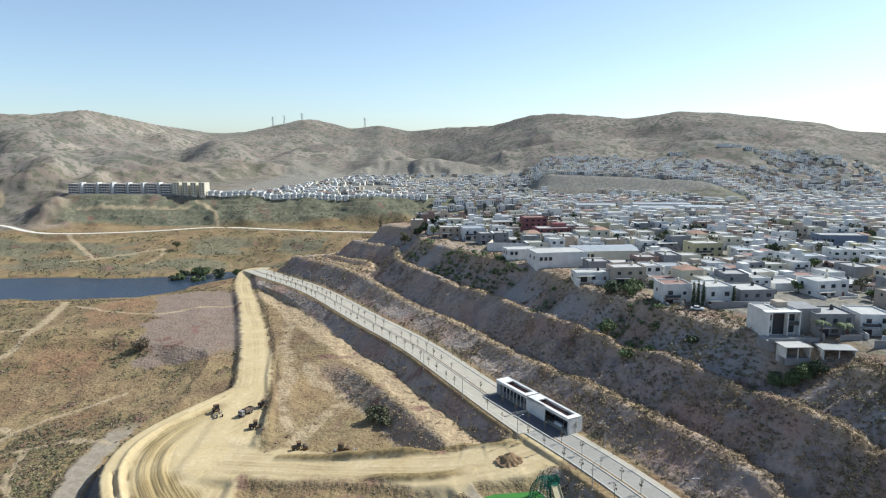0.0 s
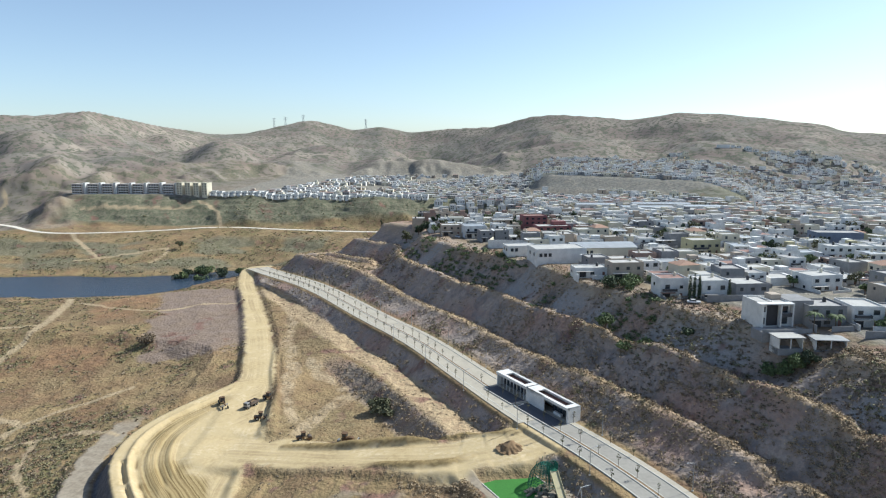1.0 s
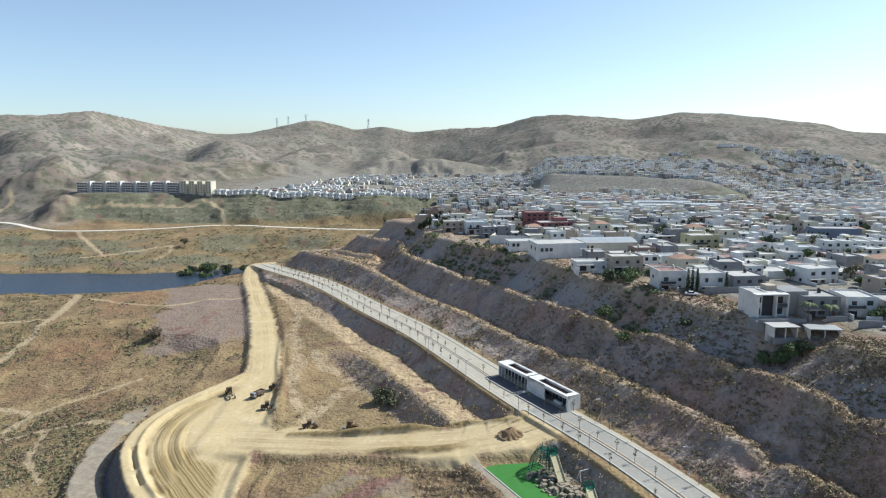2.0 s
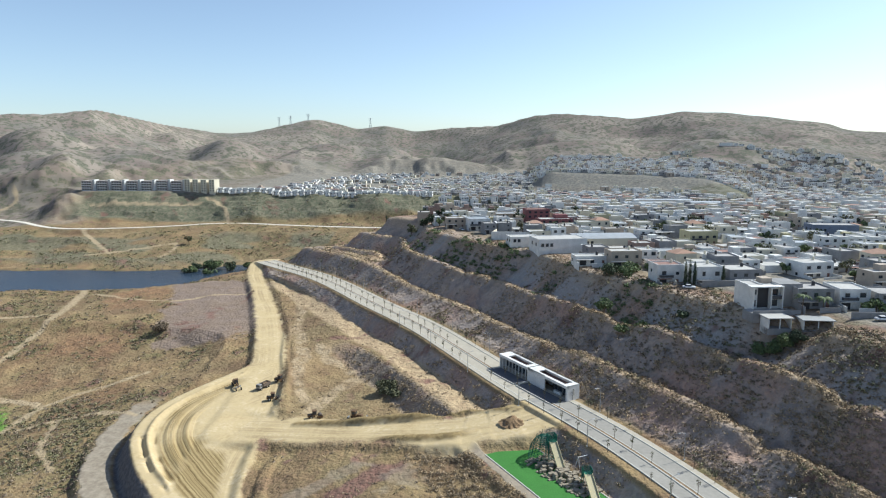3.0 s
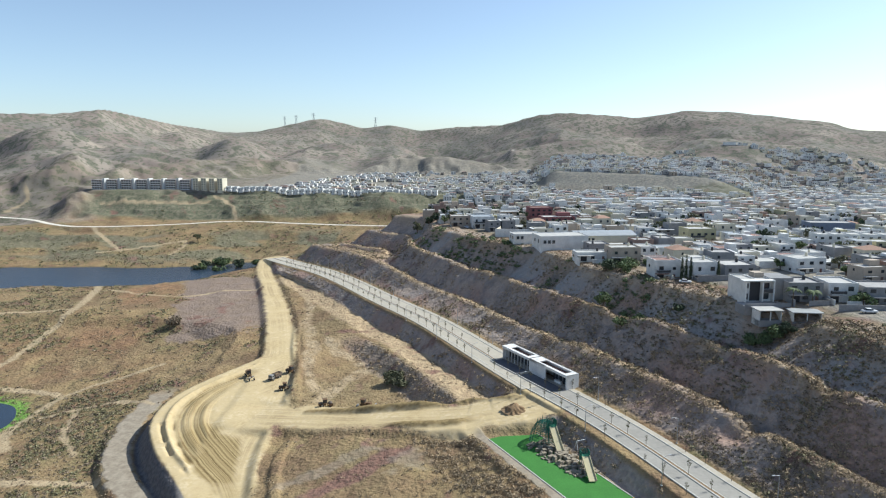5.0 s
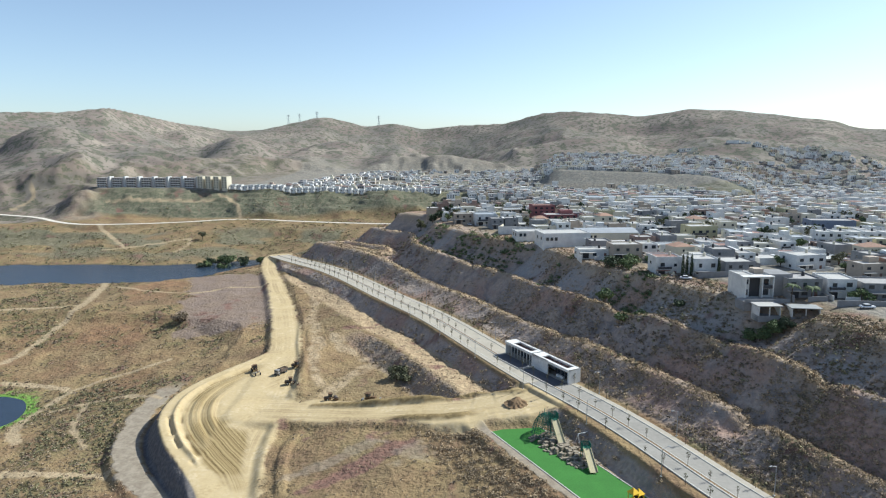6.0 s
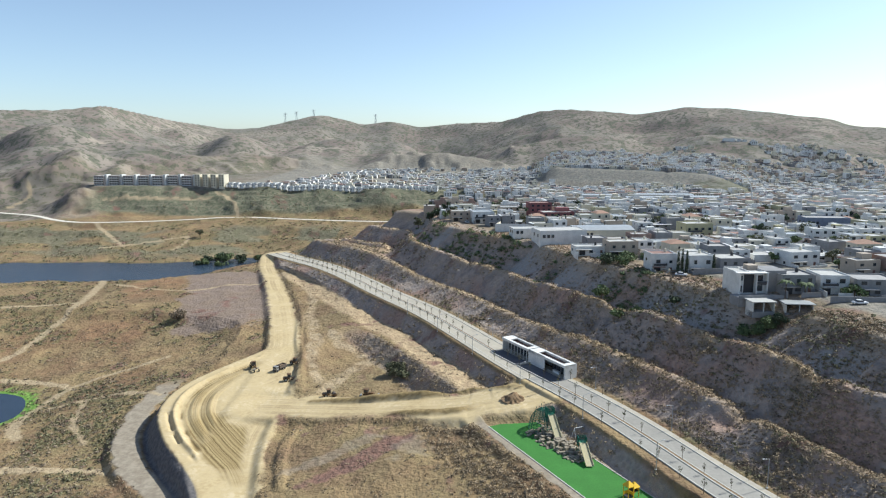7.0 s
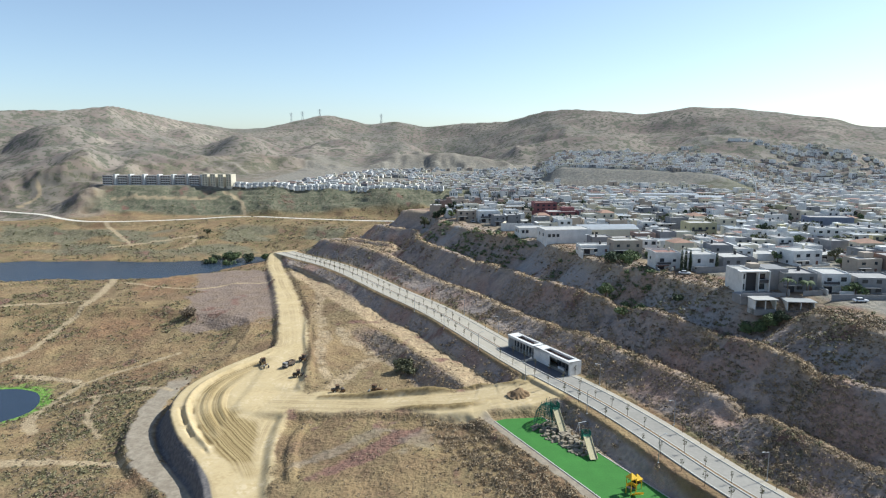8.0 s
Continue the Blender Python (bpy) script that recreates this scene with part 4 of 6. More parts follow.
def net_slide(tall, run, net=1.9):
    t = thing("slide", "beige slide with green netted tower over stone mound", "slide", "playground slides")
    bm = bmesh.new()
    top, low = Vector((0, 0, tall)), Vector((0, -run, 0.35))
    d = low - top
    ang = math.degrees(math.atan2(d.z, -d.y))
    add_box(bm, 0, -run / 2, (tall + 0.35) / 2 - 0.06, 1.9, d.length, 0.12, rx=-ang)
    part("chute", bm, M_BEIGE, t)
    for sx in (-1, 1):
        bm = bmesh.new()
        add_box(bm, sx * 1.0, -run / 2, (tall + 0.35) / 2 - 0.05, 0.12, d.length, 0.45, rx=-ang)
        part("side_rail", bm, M_BEIGE, t)
        for yy in (0.1, 1.9):
            part("post", rods(((sx * 1.1, yy, 0), (sx * 1.1, yy, tall + net), 0.07)), M_GREENPAINT, t)
    part("platform", boxes((0, 1.0, tall - 0.15, 2.3, 2.0, 0.15)), M_GREENPAINT, t)
    for sx, sy, wx, wy in ((-1.1, 1, .02, 2), (1.1, 1, .02, 2), (0, 1.95, 2.2, .02)):
        bm = bmesh.new()
        n = 14
        for k in range(n + 1):
            f = k / n - 0.5
            add_box(bm, sx + f * wx * (wx > 1), sy + f * wy * (wy > 1), tall - 1.2, 0.05, 0.05, net + 1.2)
            add_box(bm, sx, sy, tall - 1.2 + (net + 1.2) * k / n, max(wx, 0.05), max(wy, 0.05), 0.04)
        part("net", bm, M_NET, t, "green rope net")
    return t


place(net_slide(5.6, 6.4), 27.4, 149.6, PZ, 14)
place(net_slide(3.4, 7.2, 1.3), 34.0, 136.4, PZ, 4)


def net_dome():
    t = thing("climbing_net", "dark green netted climbing dome on posts", "climbing frame")
    R, Hh = 4.3, 6.4
    pts = [[(R * math.cos(a) * math.cos(e), R * math.sin(a) * math.cos(e), 0.2 + Hh * math.sin(e)) for a in np.linspace(0, 2 * math.pi, 25)[:-1]] for e in np.linspace(0, 1.45, 13)]
    bm = bmesh.new()
    for i in range(13):
        for j in range(24):
            add_rod(bm, pts[i][j], pts[i][(j + 1) % 24], 0.05, seg=4)
            if i < 12:
                add_rod(bm, pts[i][j], pts[i + 1][j], 0.05, seg=4)
                add_rod(bm, pts[i][j], pts[i + 1][(j + 1) % 24], 0.035, seg=4)
    part("net", bm, M_NET, t)
    for k in range(4):
        a = k * math.pi / 2
        part("post", rods(((R * 0.9 * math.cos(a), R * 0.9 * math.sin(a), 0), (R * 0.5 * math.cos(a), R * 0.5 * math.sin(a), Hh + .8), 0.09)), M_GREENPAINT, t)
    return t


place(net_dome(), 25.6, 152.2, PZ, 10)


def swing_frame():
    t = thing("swing_frame", "white steel swing frame with two seats", "swing")
    for sx in (-2, 2):
        for sy in (-1, 1):
            part("leg", rods(((sx, sy, 0), (sx * 0.9, 0, 3.0), 0.08)), M_WHITE, t)
    part("crossbar", rods(((-1.9, 0, 3.0), (1.9, 0, 3.0), 0.08)), M_WHITE, t)
    for sx in (-0.9, 0.9):
        part("seat", boxes((sx, 0, 0.5, 0.6, 0.25, 0.06)), M_DARK, t)
        part("chain", rods(((sx - .25, 0, .55), (sx - .25, 0, 3.0), 0.02), ((sx + .25, 0, .55), (sx + .25, 0, 3.0), 0.02), seg=4), M_STEEL, t)
    return t


place(swing_frame(), 35.2, 147.2, PZ, 25)


def play_tower():
    t = thing("play_tower", "yellow and orange plastic play tower with slides", "play structure")
    for cx, cy, h in ((0, 0, 5.0), (3.0, 1.2, 3.4)):
        for sx in (-.8, .8):
            for sy in (-.8, .8):
                part("post", rods(((cx + sx, cy + sy, 0), (cx + sx, cy + sy, h - .8), 0.1)), M_YELLOW, t)
        part("platform", boxes((cx, cy, 1.5, 1.7, 1.7, 0.12)), M_DARK, t)
        bm = bmesh.new()
        bmesh.ops.create_cone(bm, cap_ends=True, segments=4, radius1=1.5, radius2=0.15, depth=1.1, matrix=pose(cx, cy, h - .3, 0, 0, 45))
        part("roof", bm, M_YELLOW, t)
        for rz, ox, oy in ((0, 0, .85), (90, .85, 0)):
            part("panel", boxes((cx + ox, cy + oy, 1.6, 1.5, 0.08, 0.8, 0, 0, rz)), M_YELLOW, t)
    part("bridge", boxes((1.6, .6, 1.5, 1.6, .9, .1)), M_ORANGE, t)
    part("chute", boxes((0, -2.2, .8, .8, 3.2, .1, -28), (-.42, -2.2, .85, .08, 3.2, .35, -28), (.42, -2.2, .85, .08, 3.2, .35, -28)), M_YELLOW, t)
    return t


place(play_tower(), 40.0, 113.0, PZ, 30)


# ---- earthworks: machines and heaps ----
def wheel(parent, x, y, r, w):
    bm = bmesh.new()
    bmesh.ops.create_cone(bm, cap_ends=True, segments=16, radius1=r, radius2=r, depth=w, matrix=pose(x, y, r, 0, 90, 0))
    bmesh.ops.bevel(bm, geom=[e for e in bm.edges if len({round(v.co.x, 3) for v in e.verts}) == 1], offset=r * .12, segments=1, affect="EDGES")
    p = part("wheel", bm, M_RUBBER, parent)
    bm = bmesh.new()
    bmesh.ops.create_cone(bm, cap_ends=True, segments=12, radius1=r * .5, radius2=r * .5, depth=w + .05, matrix=pose(x, y, r, 0, 90, 0))
    part("rim", bm, M_STEEL, p)


def dump_truck():
    t = thing("dump_truck", "dusty grey dump truck standing on bare earth", "truck")
    part("chassis", boxes((0, 0, .75, 1.1, 7.6, .35)), M_DARK, t)
    bm = bmesh.new()
    add_box(bm, 0, -2.9, 1.0, 2.4, 1.9, 1.9, bevel=.15)
    cab = part("cab", bm, M_TRUCK, t)
    part("windscreen", boxes((0, -3.87, 1.95, 2.0, .06, .8)), M_GLASS, cab)
    for sx in (-1, 1):
        part("side_window", boxes((sx * 1.21, -2.8, 1.95, .05, 1.0, .75)), M_GLASS, cab)
    part("bed", boxes((0, 1.2, 1.2, 2.5, 5.0, .15), (-1.2, 1.2, 1.3, .12, 5.0, 1.4), (1.2, 1.2, 1.3, .12, 5.0, 1.4), (0, -1.25, 1.3, 2.3, .12, 1.7), (0, 3.65, 1.3, 2.3, .12, 1.3)), M_TRUCKBED, t)
    bm = boxes((0, 1.2, 1.35, 2.2, 4.7, .7), bevel=.3)
    part("load", bm, M_SOIL, t, "brown soil load")
    part("bumper", boxes((0, -3.95, .55, 2.4, .2, .4)), M_DARK, t)
    for sx in (-1.05, 1.05):
        for yy in (-2.7, 1.4, 2.7):
            wheel(t, sx, yy, .55, .4)
    return t


def bulldozer():
    t = thing("bulldozer", "dusty dark yellow bulldozer with a wide blade", "bulldozer")
    for sx in (-1.05, 1.05):
        bm = boxes((sx, 0, 0, .6, 4.6, 1.05), bevel=.35)
        p = part("track", bm, M_RUBBER, t)
        for k in range(4):
            part("roller", rods(((sx - .32, -1.5 + k, .4), (sx + .32, -1.5 + k, .4), .25)), M_STEEL, p)
    part("body", boxes((0, -.5, .7, 1.5, 3.6, 1.0), (0, -1.4, 1.6, 1.3, 1.8, .6), bevel=.08), M_MACHINE, t)
    cab = part("cab", boxes((0, .6, 1.7, 1.5, 1.4, 1.5), bevel=.1), M_MACHINE, t)
    part("window", boxes((0, -.12, 2.2, 1.2, .05, .8), (-.77, .6, 2.2, .05, 1.0, .8), (.77, .6, 2.2, .05, 1.0, .8)), M_GLASS, cab)
    part("cab_roof", boxes((0, .6, 3.2, 1.8, 1.8, .12)), M_MACHINE, cab)
    bm = boxes((0, -3.2, .1, 4.0, .18, 1.3, 12), (-1.9, -3.35, .1, .15, .5, 1.2), (1.9, -3.35, .1, .15, .5, 1.2))
    part("blade", bm, M_STEEL, t)
    for sx in (-1.45, 1.45):
        part("push_arm", boxes((sx, -1.6, .5, .16, 3.2, .25)), M_MACHINE, t)
    part("exhaust", rods(((.4, -1.3, 2.2), (.4, -1.3, 3.3), .07)), M_DARK, t)
    part("ripper", boxes((0, 2.7, .4, 1.6, .3, .6), (-.5, 2.9, 0, .15, .2, .9), (.5, 2.9, 0, .15, .2, .9)), M_STEEL, t)
    return t


def road_roller(label="dusty brown soil compactor with a steel drum"):
    t = thing("road_roller", label, "road roller", "earthmoving machines")
    part("drum", rods(((-1.0, -1.9, .75), (1.0, -1.9, .75), .75), seg=18), M_TRUCKBED, t)
    part("drum_frame", boxes((-1.15, -1.7, .6, .15, 1.9, .35), (1.15, -1.7, .6, .15, 1.9, .35), (0, -.75, .6, 2.4, .2, .4)), M_MACHINE, t)
    part("body", boxes((0, 1.1, .7, 1.7, 2.6, .9), bevel=.12), M_MACHINE, t)
    cab = part("cab", boxes((0, .1, 1.5, 1.5, 1.3, 1.3), bevel=.06), M_DARK, t)
    part("cab_roof", boxes((0, .1, 2.8, 1.8, 1.6, .1)), M_MACHINE, cab)
    for sx in (-.85, .85):
        wheel(t, sx, 1.3, .7, .5)
    return t


def motor_grader():
    t = thing("motor_grader", "dusty dark yellow motor grader beside furrowed earth", "motor grader")
    part("beam", boxes((0, -2.2, 1.4, .4, 5.0, .4)), M_MACHINE, t)
    part("engine_hood", boxes((0, 2.3, 1.0, 1.4, 2.8, 1.1), bevel=.1), M_MACHINE, t)
    cab = part("cab", boxes((0, .3, 1.3, 1.5, 1.3, 1.8), bevel=.06), M_DARK, t)
    part("cab_roof", boxes((0, .3, 3.1, 1.7, 1.5, .1)), M_MACHINE, cab)
    part("blade", boxes((0, -1.6, .25, 3.6, .12, .6, 0, 0, 25)), M_STEEL, t)
    for sx in (-.95, .95):
        for yy in (-4.3, 1.6, 3.0):
            wheel(t, sx, yy, .6, .4)
    return t


def stand(ob, x, y, rz=0, lift=0.0, s=1.0):
    return place(ob, x, y, height(x, y) + lift, rz, s)


stand(dump_truck(), -71.5, 226.5, -25, 0, .82)
stand(motor_grader(), -82.5, 228.0, 30)
stand(road_roller(), -66.5, 232.5, 70)
stand(road_roller("dusty dark brown compactor parked on the haul road"), -64.8, 215.5, 100)
stand(bulldozer(), -30.6, 189.0, 75, 0.05)
stand(road_roller("dark compactor parked beside a dirt ramp"), -46.0, 198.0, 110)


def heap(label, r, h, material, seed):
    rnd = random.Random(seed)
    bm = bmesh.new()
    bmesh.ops.create_cone(bm, cap_ends=True, segments=28, radius1=r, radius2=r * .06, depth=h, matrix=Matrix.Translation((0, 0, h / 2 - .15)))
    bmesh.ops.subdivide_edges(bm, edges=bm.edges[:], cuts=3, use_grid_fill=True)
    for v in bm.verts:
        k = noise.noise(v.co * 0.9 + Vector((seed, 0, 0)))
        v.co += Vector((v.co.x, v.co.y, 0)) * k * .18 + Vector((0, 0, k * h * .22))
    return tagged(link_mesh("soil_mound", bm, material), label, "mound")


hp = heap("brown heap of loose soil on the dirt ramp", 4.0, 2.4, M_SOIL, 4)
hp.location = (18.6, 168.0, height(18.6, 168.0))
# ---- houses ----
def shell(w, d, h, parapet=0.5, t=0.22):
    """Outer walls with a parapet and a sunken top."""
    bm = bmesh.new()
    ring = lambda a, b, z: [bm.verts.new((sx * a, sy * b, z)) for sx, sy in ((-1, -1), (1, -1), (1, 1), (-1, 1))]
    rings = [ring(w / 2, d / 2, -6.0), ring(w / 2, d / 2, h), ring(w / 2 - t, d / 2 - t, h), ring(w / 2 - t, d / 2 - t, h - parapet)]
    for a, b in zip(rings, rings[1:]):
        for k in range(4):
            bm.faces.new((a[k], a[(k + 1) % 4], b[(k + 1) % 4], b[k]))
    bm.faces.new(rings[-1])
    return bm


def window(parent, x, y, z, w, h, side="front", split=True):
    """A framed window on a wall of the house; side is front (-y), back, left or right."""
    rz = {"front": 0, "back": 180, "left": -90, "right": 90}[side]
    bm = bmesh.new()
    add_box(bm, 0, -0.02, 0, w, 0.16, h)
    face = min(bm.faces, key=lambda f: f.calc_center_median().y)
    bmesh.ops.inset_region(bm, faces=[face], thickness=0.07, depth=-0.07)
    face.material_index = 1
    bm.transform(pose(x, y, z, 0, 0, rz))
    return part("window", bm, (M_FRAME, M_GLASS), parent)


def house(label, w, d, storeys, wall_mat, roof_mat, seed, style="flat", group="", h=None):
    rnd = random.Random(seed)
    g = thing("house", label, "house", group)
    h = h or storeys * 2.9 + 0.6
    part("wall", shell(w, d, h), wall_mat, g)
    part("roof", boxes((0, 0, h - 0.52, w - 0.5, d - 0.5, 0.08)), roof_mat, g)
    for s in range(storeys):
        z = s * 2.9 + 0.9
        n = max(2, int(w / 3.6))
        for k in range(n):
            if s == 0 and k == n - 1:
                continue
            x = -w / 2 + w * (k + 0.5) / n
            window(g, x, -d / 2, z, rnd.uniform(1.1, 1.9), rnd.uniform(1.1, 1.6))
        for side, sx in (("left", -1), ("right", 1)):
            if rnd.random() < 0.6:
                window(g, sx * w / 2, rnd.uniform(-d * .3, d * .3), z + .2, 1.1, 1.1, side)
    part("door", boxes((w / 2 - w / (2 * max(2, int(w / 3.6))), -d / 2 - 0.03, 0, 1.0, 0.1, 2.1)), M_RUST, g)
    if storeys > 1 or seed % 2:
        # thin dark plate that paints the shade of an open garage
        part("garage_door", boxes((-w / 2 + w * .22, -d / 2 - 0.03, 0, 2.6, 0.1, 2.3)), M_DARK, g, "flat dark panel painted as shade in an open garage")
        part("porch_slab", boxes((-w / 2 + w * .25, -d / 2 - 0.9, 2.45, w * .5, 1.8, 0.18)), roof_mat, g)
    yard = rnd.choice((wall_mat, M_GREYWALL))
    part("yard_wall", boxes((w * .2, -d / 2 - 4.3, -1.5, w * .58, .2, 3.0)), yard, g)
    for sx in (-1, 1):
        part("yard_wall", boxes((sx * (w / 2 - .1), -d / 2 - 2.2, -1.5, .2, 4.4, 3.3)), yard, g)
    if style in ("step", "full"):
        part("upper_wall", boxes((rnd.choice((-1, 1)) * w * 0.25, d * 0.2, h - 0.5, w * 0.4, d * 0.4, 2.5)), wall_mat, g)
    if style in ("balcony", "full") and storeys > 1:
        bal = part("balcony", boxes((-w * 0.18, -d / 2 - 0.6, 2.8, w * 0.5, 1.2, 0.15)), wall_mat, g)
        part("railing", boxes((-w * 0.18, -d / 2 - 1.15, 2.95, w * 0.5, 0.08, 0.9), (-w * 0.43 + 0.04, -d / 2 - 0.6, 2.95, 0.08, 1.1, 0.9), (w * 0.07 - 0.04, -d / 2 - 0.6, 2.95, 0.08, 1.1, 0.9)), M_FRAME, bal)
    if style == "canopy":
        part("canopy", boxes((0, -d / 2 - 0.7, h - 0.45, w + 0.8, 1.8, 0.25)), M_WHITE, g)
    if style == "pitch":
        bm = bmesh.new()
        a = [bm.verts.new(p) for p in ((-w / 2 - .3, -d / 2 - .3, h), (w / 2 + .3, -d / 2 - .3, h), (w / 2 + .3, d / 2 + .3, h), (-w / 2 - .3, d / 2 + .3, h), (-w / 6, 0, h + 1.6), (w / 6, 0, h + 1.6))]
        for q in ((0, 1, 5, 4), (1, 2, 5), (2, 3, 4, 5), (3, 0, 4), (3, 2, 1, 0)):
            bm.faces.new([a[k] for k in q])
        part("hip_roof", bm, roof_mat, g)
    if rnd.random() < 0.7:
        bm = rods(((w * .25, d * .2, h - .4), (w * .25, d * .2, h + .9), .55, .5), ((w * .25, d * .2, h + .9), (w * .25, d * .2, h + 1.15), .5, .2), seg=12)
        part("water_tank", bm, rnd.choice((M_DARK, M_CREAM)), g, "round rooftop water tank")
    return g


def garden_wall(label, x0, y0, x1, y1, h, material, drop=2.0):
    ln, ang = math.hypot(x1 - x0, y1 - y0), math.degrees(math.atan2(y1 - y0, x1 - x0))
    zs = min(height(x0, y0), height(x1, y1))
    t = tagged(link_mesh("boundary_wall", boxes((0, 0, -drop, ln, 0.25, h + drop), bevel=0.02), material), label, "wall")
    return place(t, (x0 + x1) / 2, (y0 + y1) / 2, zs, ang)


taken = []


def put(ob, x, y, z, rz, w, d):
    taken.append((x, y, max(w, d) / 2 + 2.0))
    return place(ob, x, y, z, rz)


# the row on the edge of the slope, from the south-east to the tip
def villa():
    """Split white house with a dark panel for its large opening and a grey side wall above terraces."""
    g = thing("villa", "white two-storey modern house with grey side on terraces", "house")
    part("wall", shell(9.5, 10, 7.0), M_WHITE, g)
    part("side_wall", boxes((8.6, 0.6, -2.5, 7.6, 9.0, 9.7)), M_GREYWALL, g, "bare grey rendered side wing")
    part("roof_cabin", boxes((3.2, 2.2, 6.5, 3.2, 3.6, 1.7)), M_TAN, g)
    part("roof", boxes((0, 0, 6.47, 9.0, 9.5, 0.1)), M_ROOF, g)
    part("canopy", boxes((-0.4, -5.6, 6.75, 10.4, 2.4, 0.3), (0, 0, 6.76, 0.3, 9, 0.2)), M_WHITE, g)
    part("fin_wall", boxes((4.6, -5.8, 0, 0.3, 1.9, 6.75)), M_WHITE, g)
    # no hollow here: a thin dark plate paints the shade inside the porch
    part("porch_recess", boxes((-0.9, -5.02, 0.1, 3.4, 0.06, 6.2)), M_DARK, g, "flat dark panel painted as deep porch shade")
    part("balcony", boxes((2.7, -5.7, 3.0, 3.6, 1.5, 0.2), (2.7, -6.4, 3.2, 3.6, 0.08, 0.9)), M_FRAME, g)
    part("fin_wall", boxes((0.95, -5.8, 0, 0.3, 1.9, 6.75)), M_WHITE, g)
    part("fin_wall", boxes((-4.6, -5.8, 0, 0.3, 1.9, 6.75)), M_WHITE, g)
    for x, z, w, h in ((-3.7, 4.2, 1.4, 1.6), (2.7, 4.0, 2.2, 1.9), (2.7, 0.6, 2.2, 2.0), (-3.7, 0.5, 1.3, 2.0)):
        window(g, x, -5.0, z, w, h)
    ter = part("terrace", boxes((0.5, -8.0, -3.2, 15, 6.0, 3.0), (0.5, -10.9, -0.2, 15, 0.15, 0.8)), M_GREYWALL, g, "grey retaining terrace")
    part("terrace_floor", boxes((0.5, -8.0, -0.2, 14.6, 5.6, 0.06)), M_ROOFGREY, ter)
    return g


Z0 = 29.0
put(villa(), 97.0, 188.5, Z0, 4, 16, 16)


def pavilion(label, w, d, h, mat_roof):
    g = thing("pavilion", label, "outbuilding", "terrace pavilions")
    part("roof_slab", boxes((0, 0, h - 0.25, w + 0.8, d + 0.8, 0.25), bevel=0.03), mat_roof, g)
    part("back_wall", boxes((0, d / 2 - .12, -2, w, 0.24, h + 1.75)), M_GREYWALL, g)
    for sx in (-1, 1):
        part("side_wall", boxes((sx * (w / 2 - .12), .1, -2, 0.24, d - 0.6, h + 1.75)), M_WHITE, g)
    for k in range(3):
        part("column", boxes((-w / 2 + .2 + (w - .4) * k / 2, -d / 2 + .2, -2, 0.25, 0.25, h + 1.75)), M_WHITE, g)
    part("floor", boxes((0, 0, -2, w, d, 1.95)), M_GREYWALL, g)
    return g


put(pavilion("open white pavilion with flat roof below the villa", 7.0, 5.0, 3.2, M_ROOF), 96.5, 174.5, 25.6, 2, 8, 6)
put(pavilion("low terrace pavilion with weathered pale roof", 8.4, 5.0, 3.0, M_TIN), 107.5, 173.5, 25.4, -6, 9, 6)
put(house("bare grey two-storey house behind palms", 11, 10, 2, M_GREYWALL, M_ROOFGREY, 11), 112.0, 187.0, Z0, 0, 11, 10)
put(house("white two-storey house with dark windows on the slope edge", 9, 11, 2, M_WHITE, M_ROOF, 12, "balcony"), 124.0, 187.0, Z0, -4, 9, 11)
put(house("plain grey rendered house wing with flat roof", 13, 11, 2, M_GREYWALL, M_ROOFGREY, 13, h=5.6), 136.0, 184.0, Z0, -4, 13, 11)
garden_wall("long grey block boundary wall above the slope", 117, 172, 142, 170, 2.2, M_GREYWALL, 4)
put(house("white house with tall blank side wall", 13, 10, 2, M_WHITE, M_ROOF, 14), 138.0, 234.0, Z0, 12, 13, 10)
put(house("white two-storey house with tall narrow windows", 10, 11, 2, M_WHITE, M_ROOF, 15, h=7.2), 93.5, 223.5, Z0 - .5, 6, 10, 11)
put(house("grey plain house beside a white one", 12, 12, 2, M_GREYWALL, M_ROOF, 16, h=6.4), 105.5, 222.5, Z0 - .5, 6, 12, 12)
garden_wall("grey retaining wall under the slope-edge house", 89, 212.5, 112, 212.5, 2.6, M_GREYWALL, 4)
put(house("white house with brown terrace over the slope", 10, 9, 2, M_WHITE, M_ROOFRED, 17, "balcony", h=7.6), 81.0, 227.0, Z0 - 1, 4, 10, 9)
put(house("small tan annexe on the slope edge", 9, 5, 1, M_TAN, M_ROOF, 18), 80.5, 219.5, Z0 - 3.6, 4, 9, 5)
put(house("long tan brick house with pale flat roof", 13, 9, 2, M_TAN, M_ROOF, 19, h=6.8), 73.0, 258.0, Z0, 6, 13, 9)
put(house("white house end beside tan brick", 7, 9, 2, M_WHITE, M_ROOF, 20, h=6.2), 84.5, 265.0, Z0, 6, 7, 9)
put(house("low white flat house at the slope edge", 14, 8, 1, M_WHITE, M_ROOF, 21, h=3.9), 60.0, 262.0, Z0, 4, 14, 8)


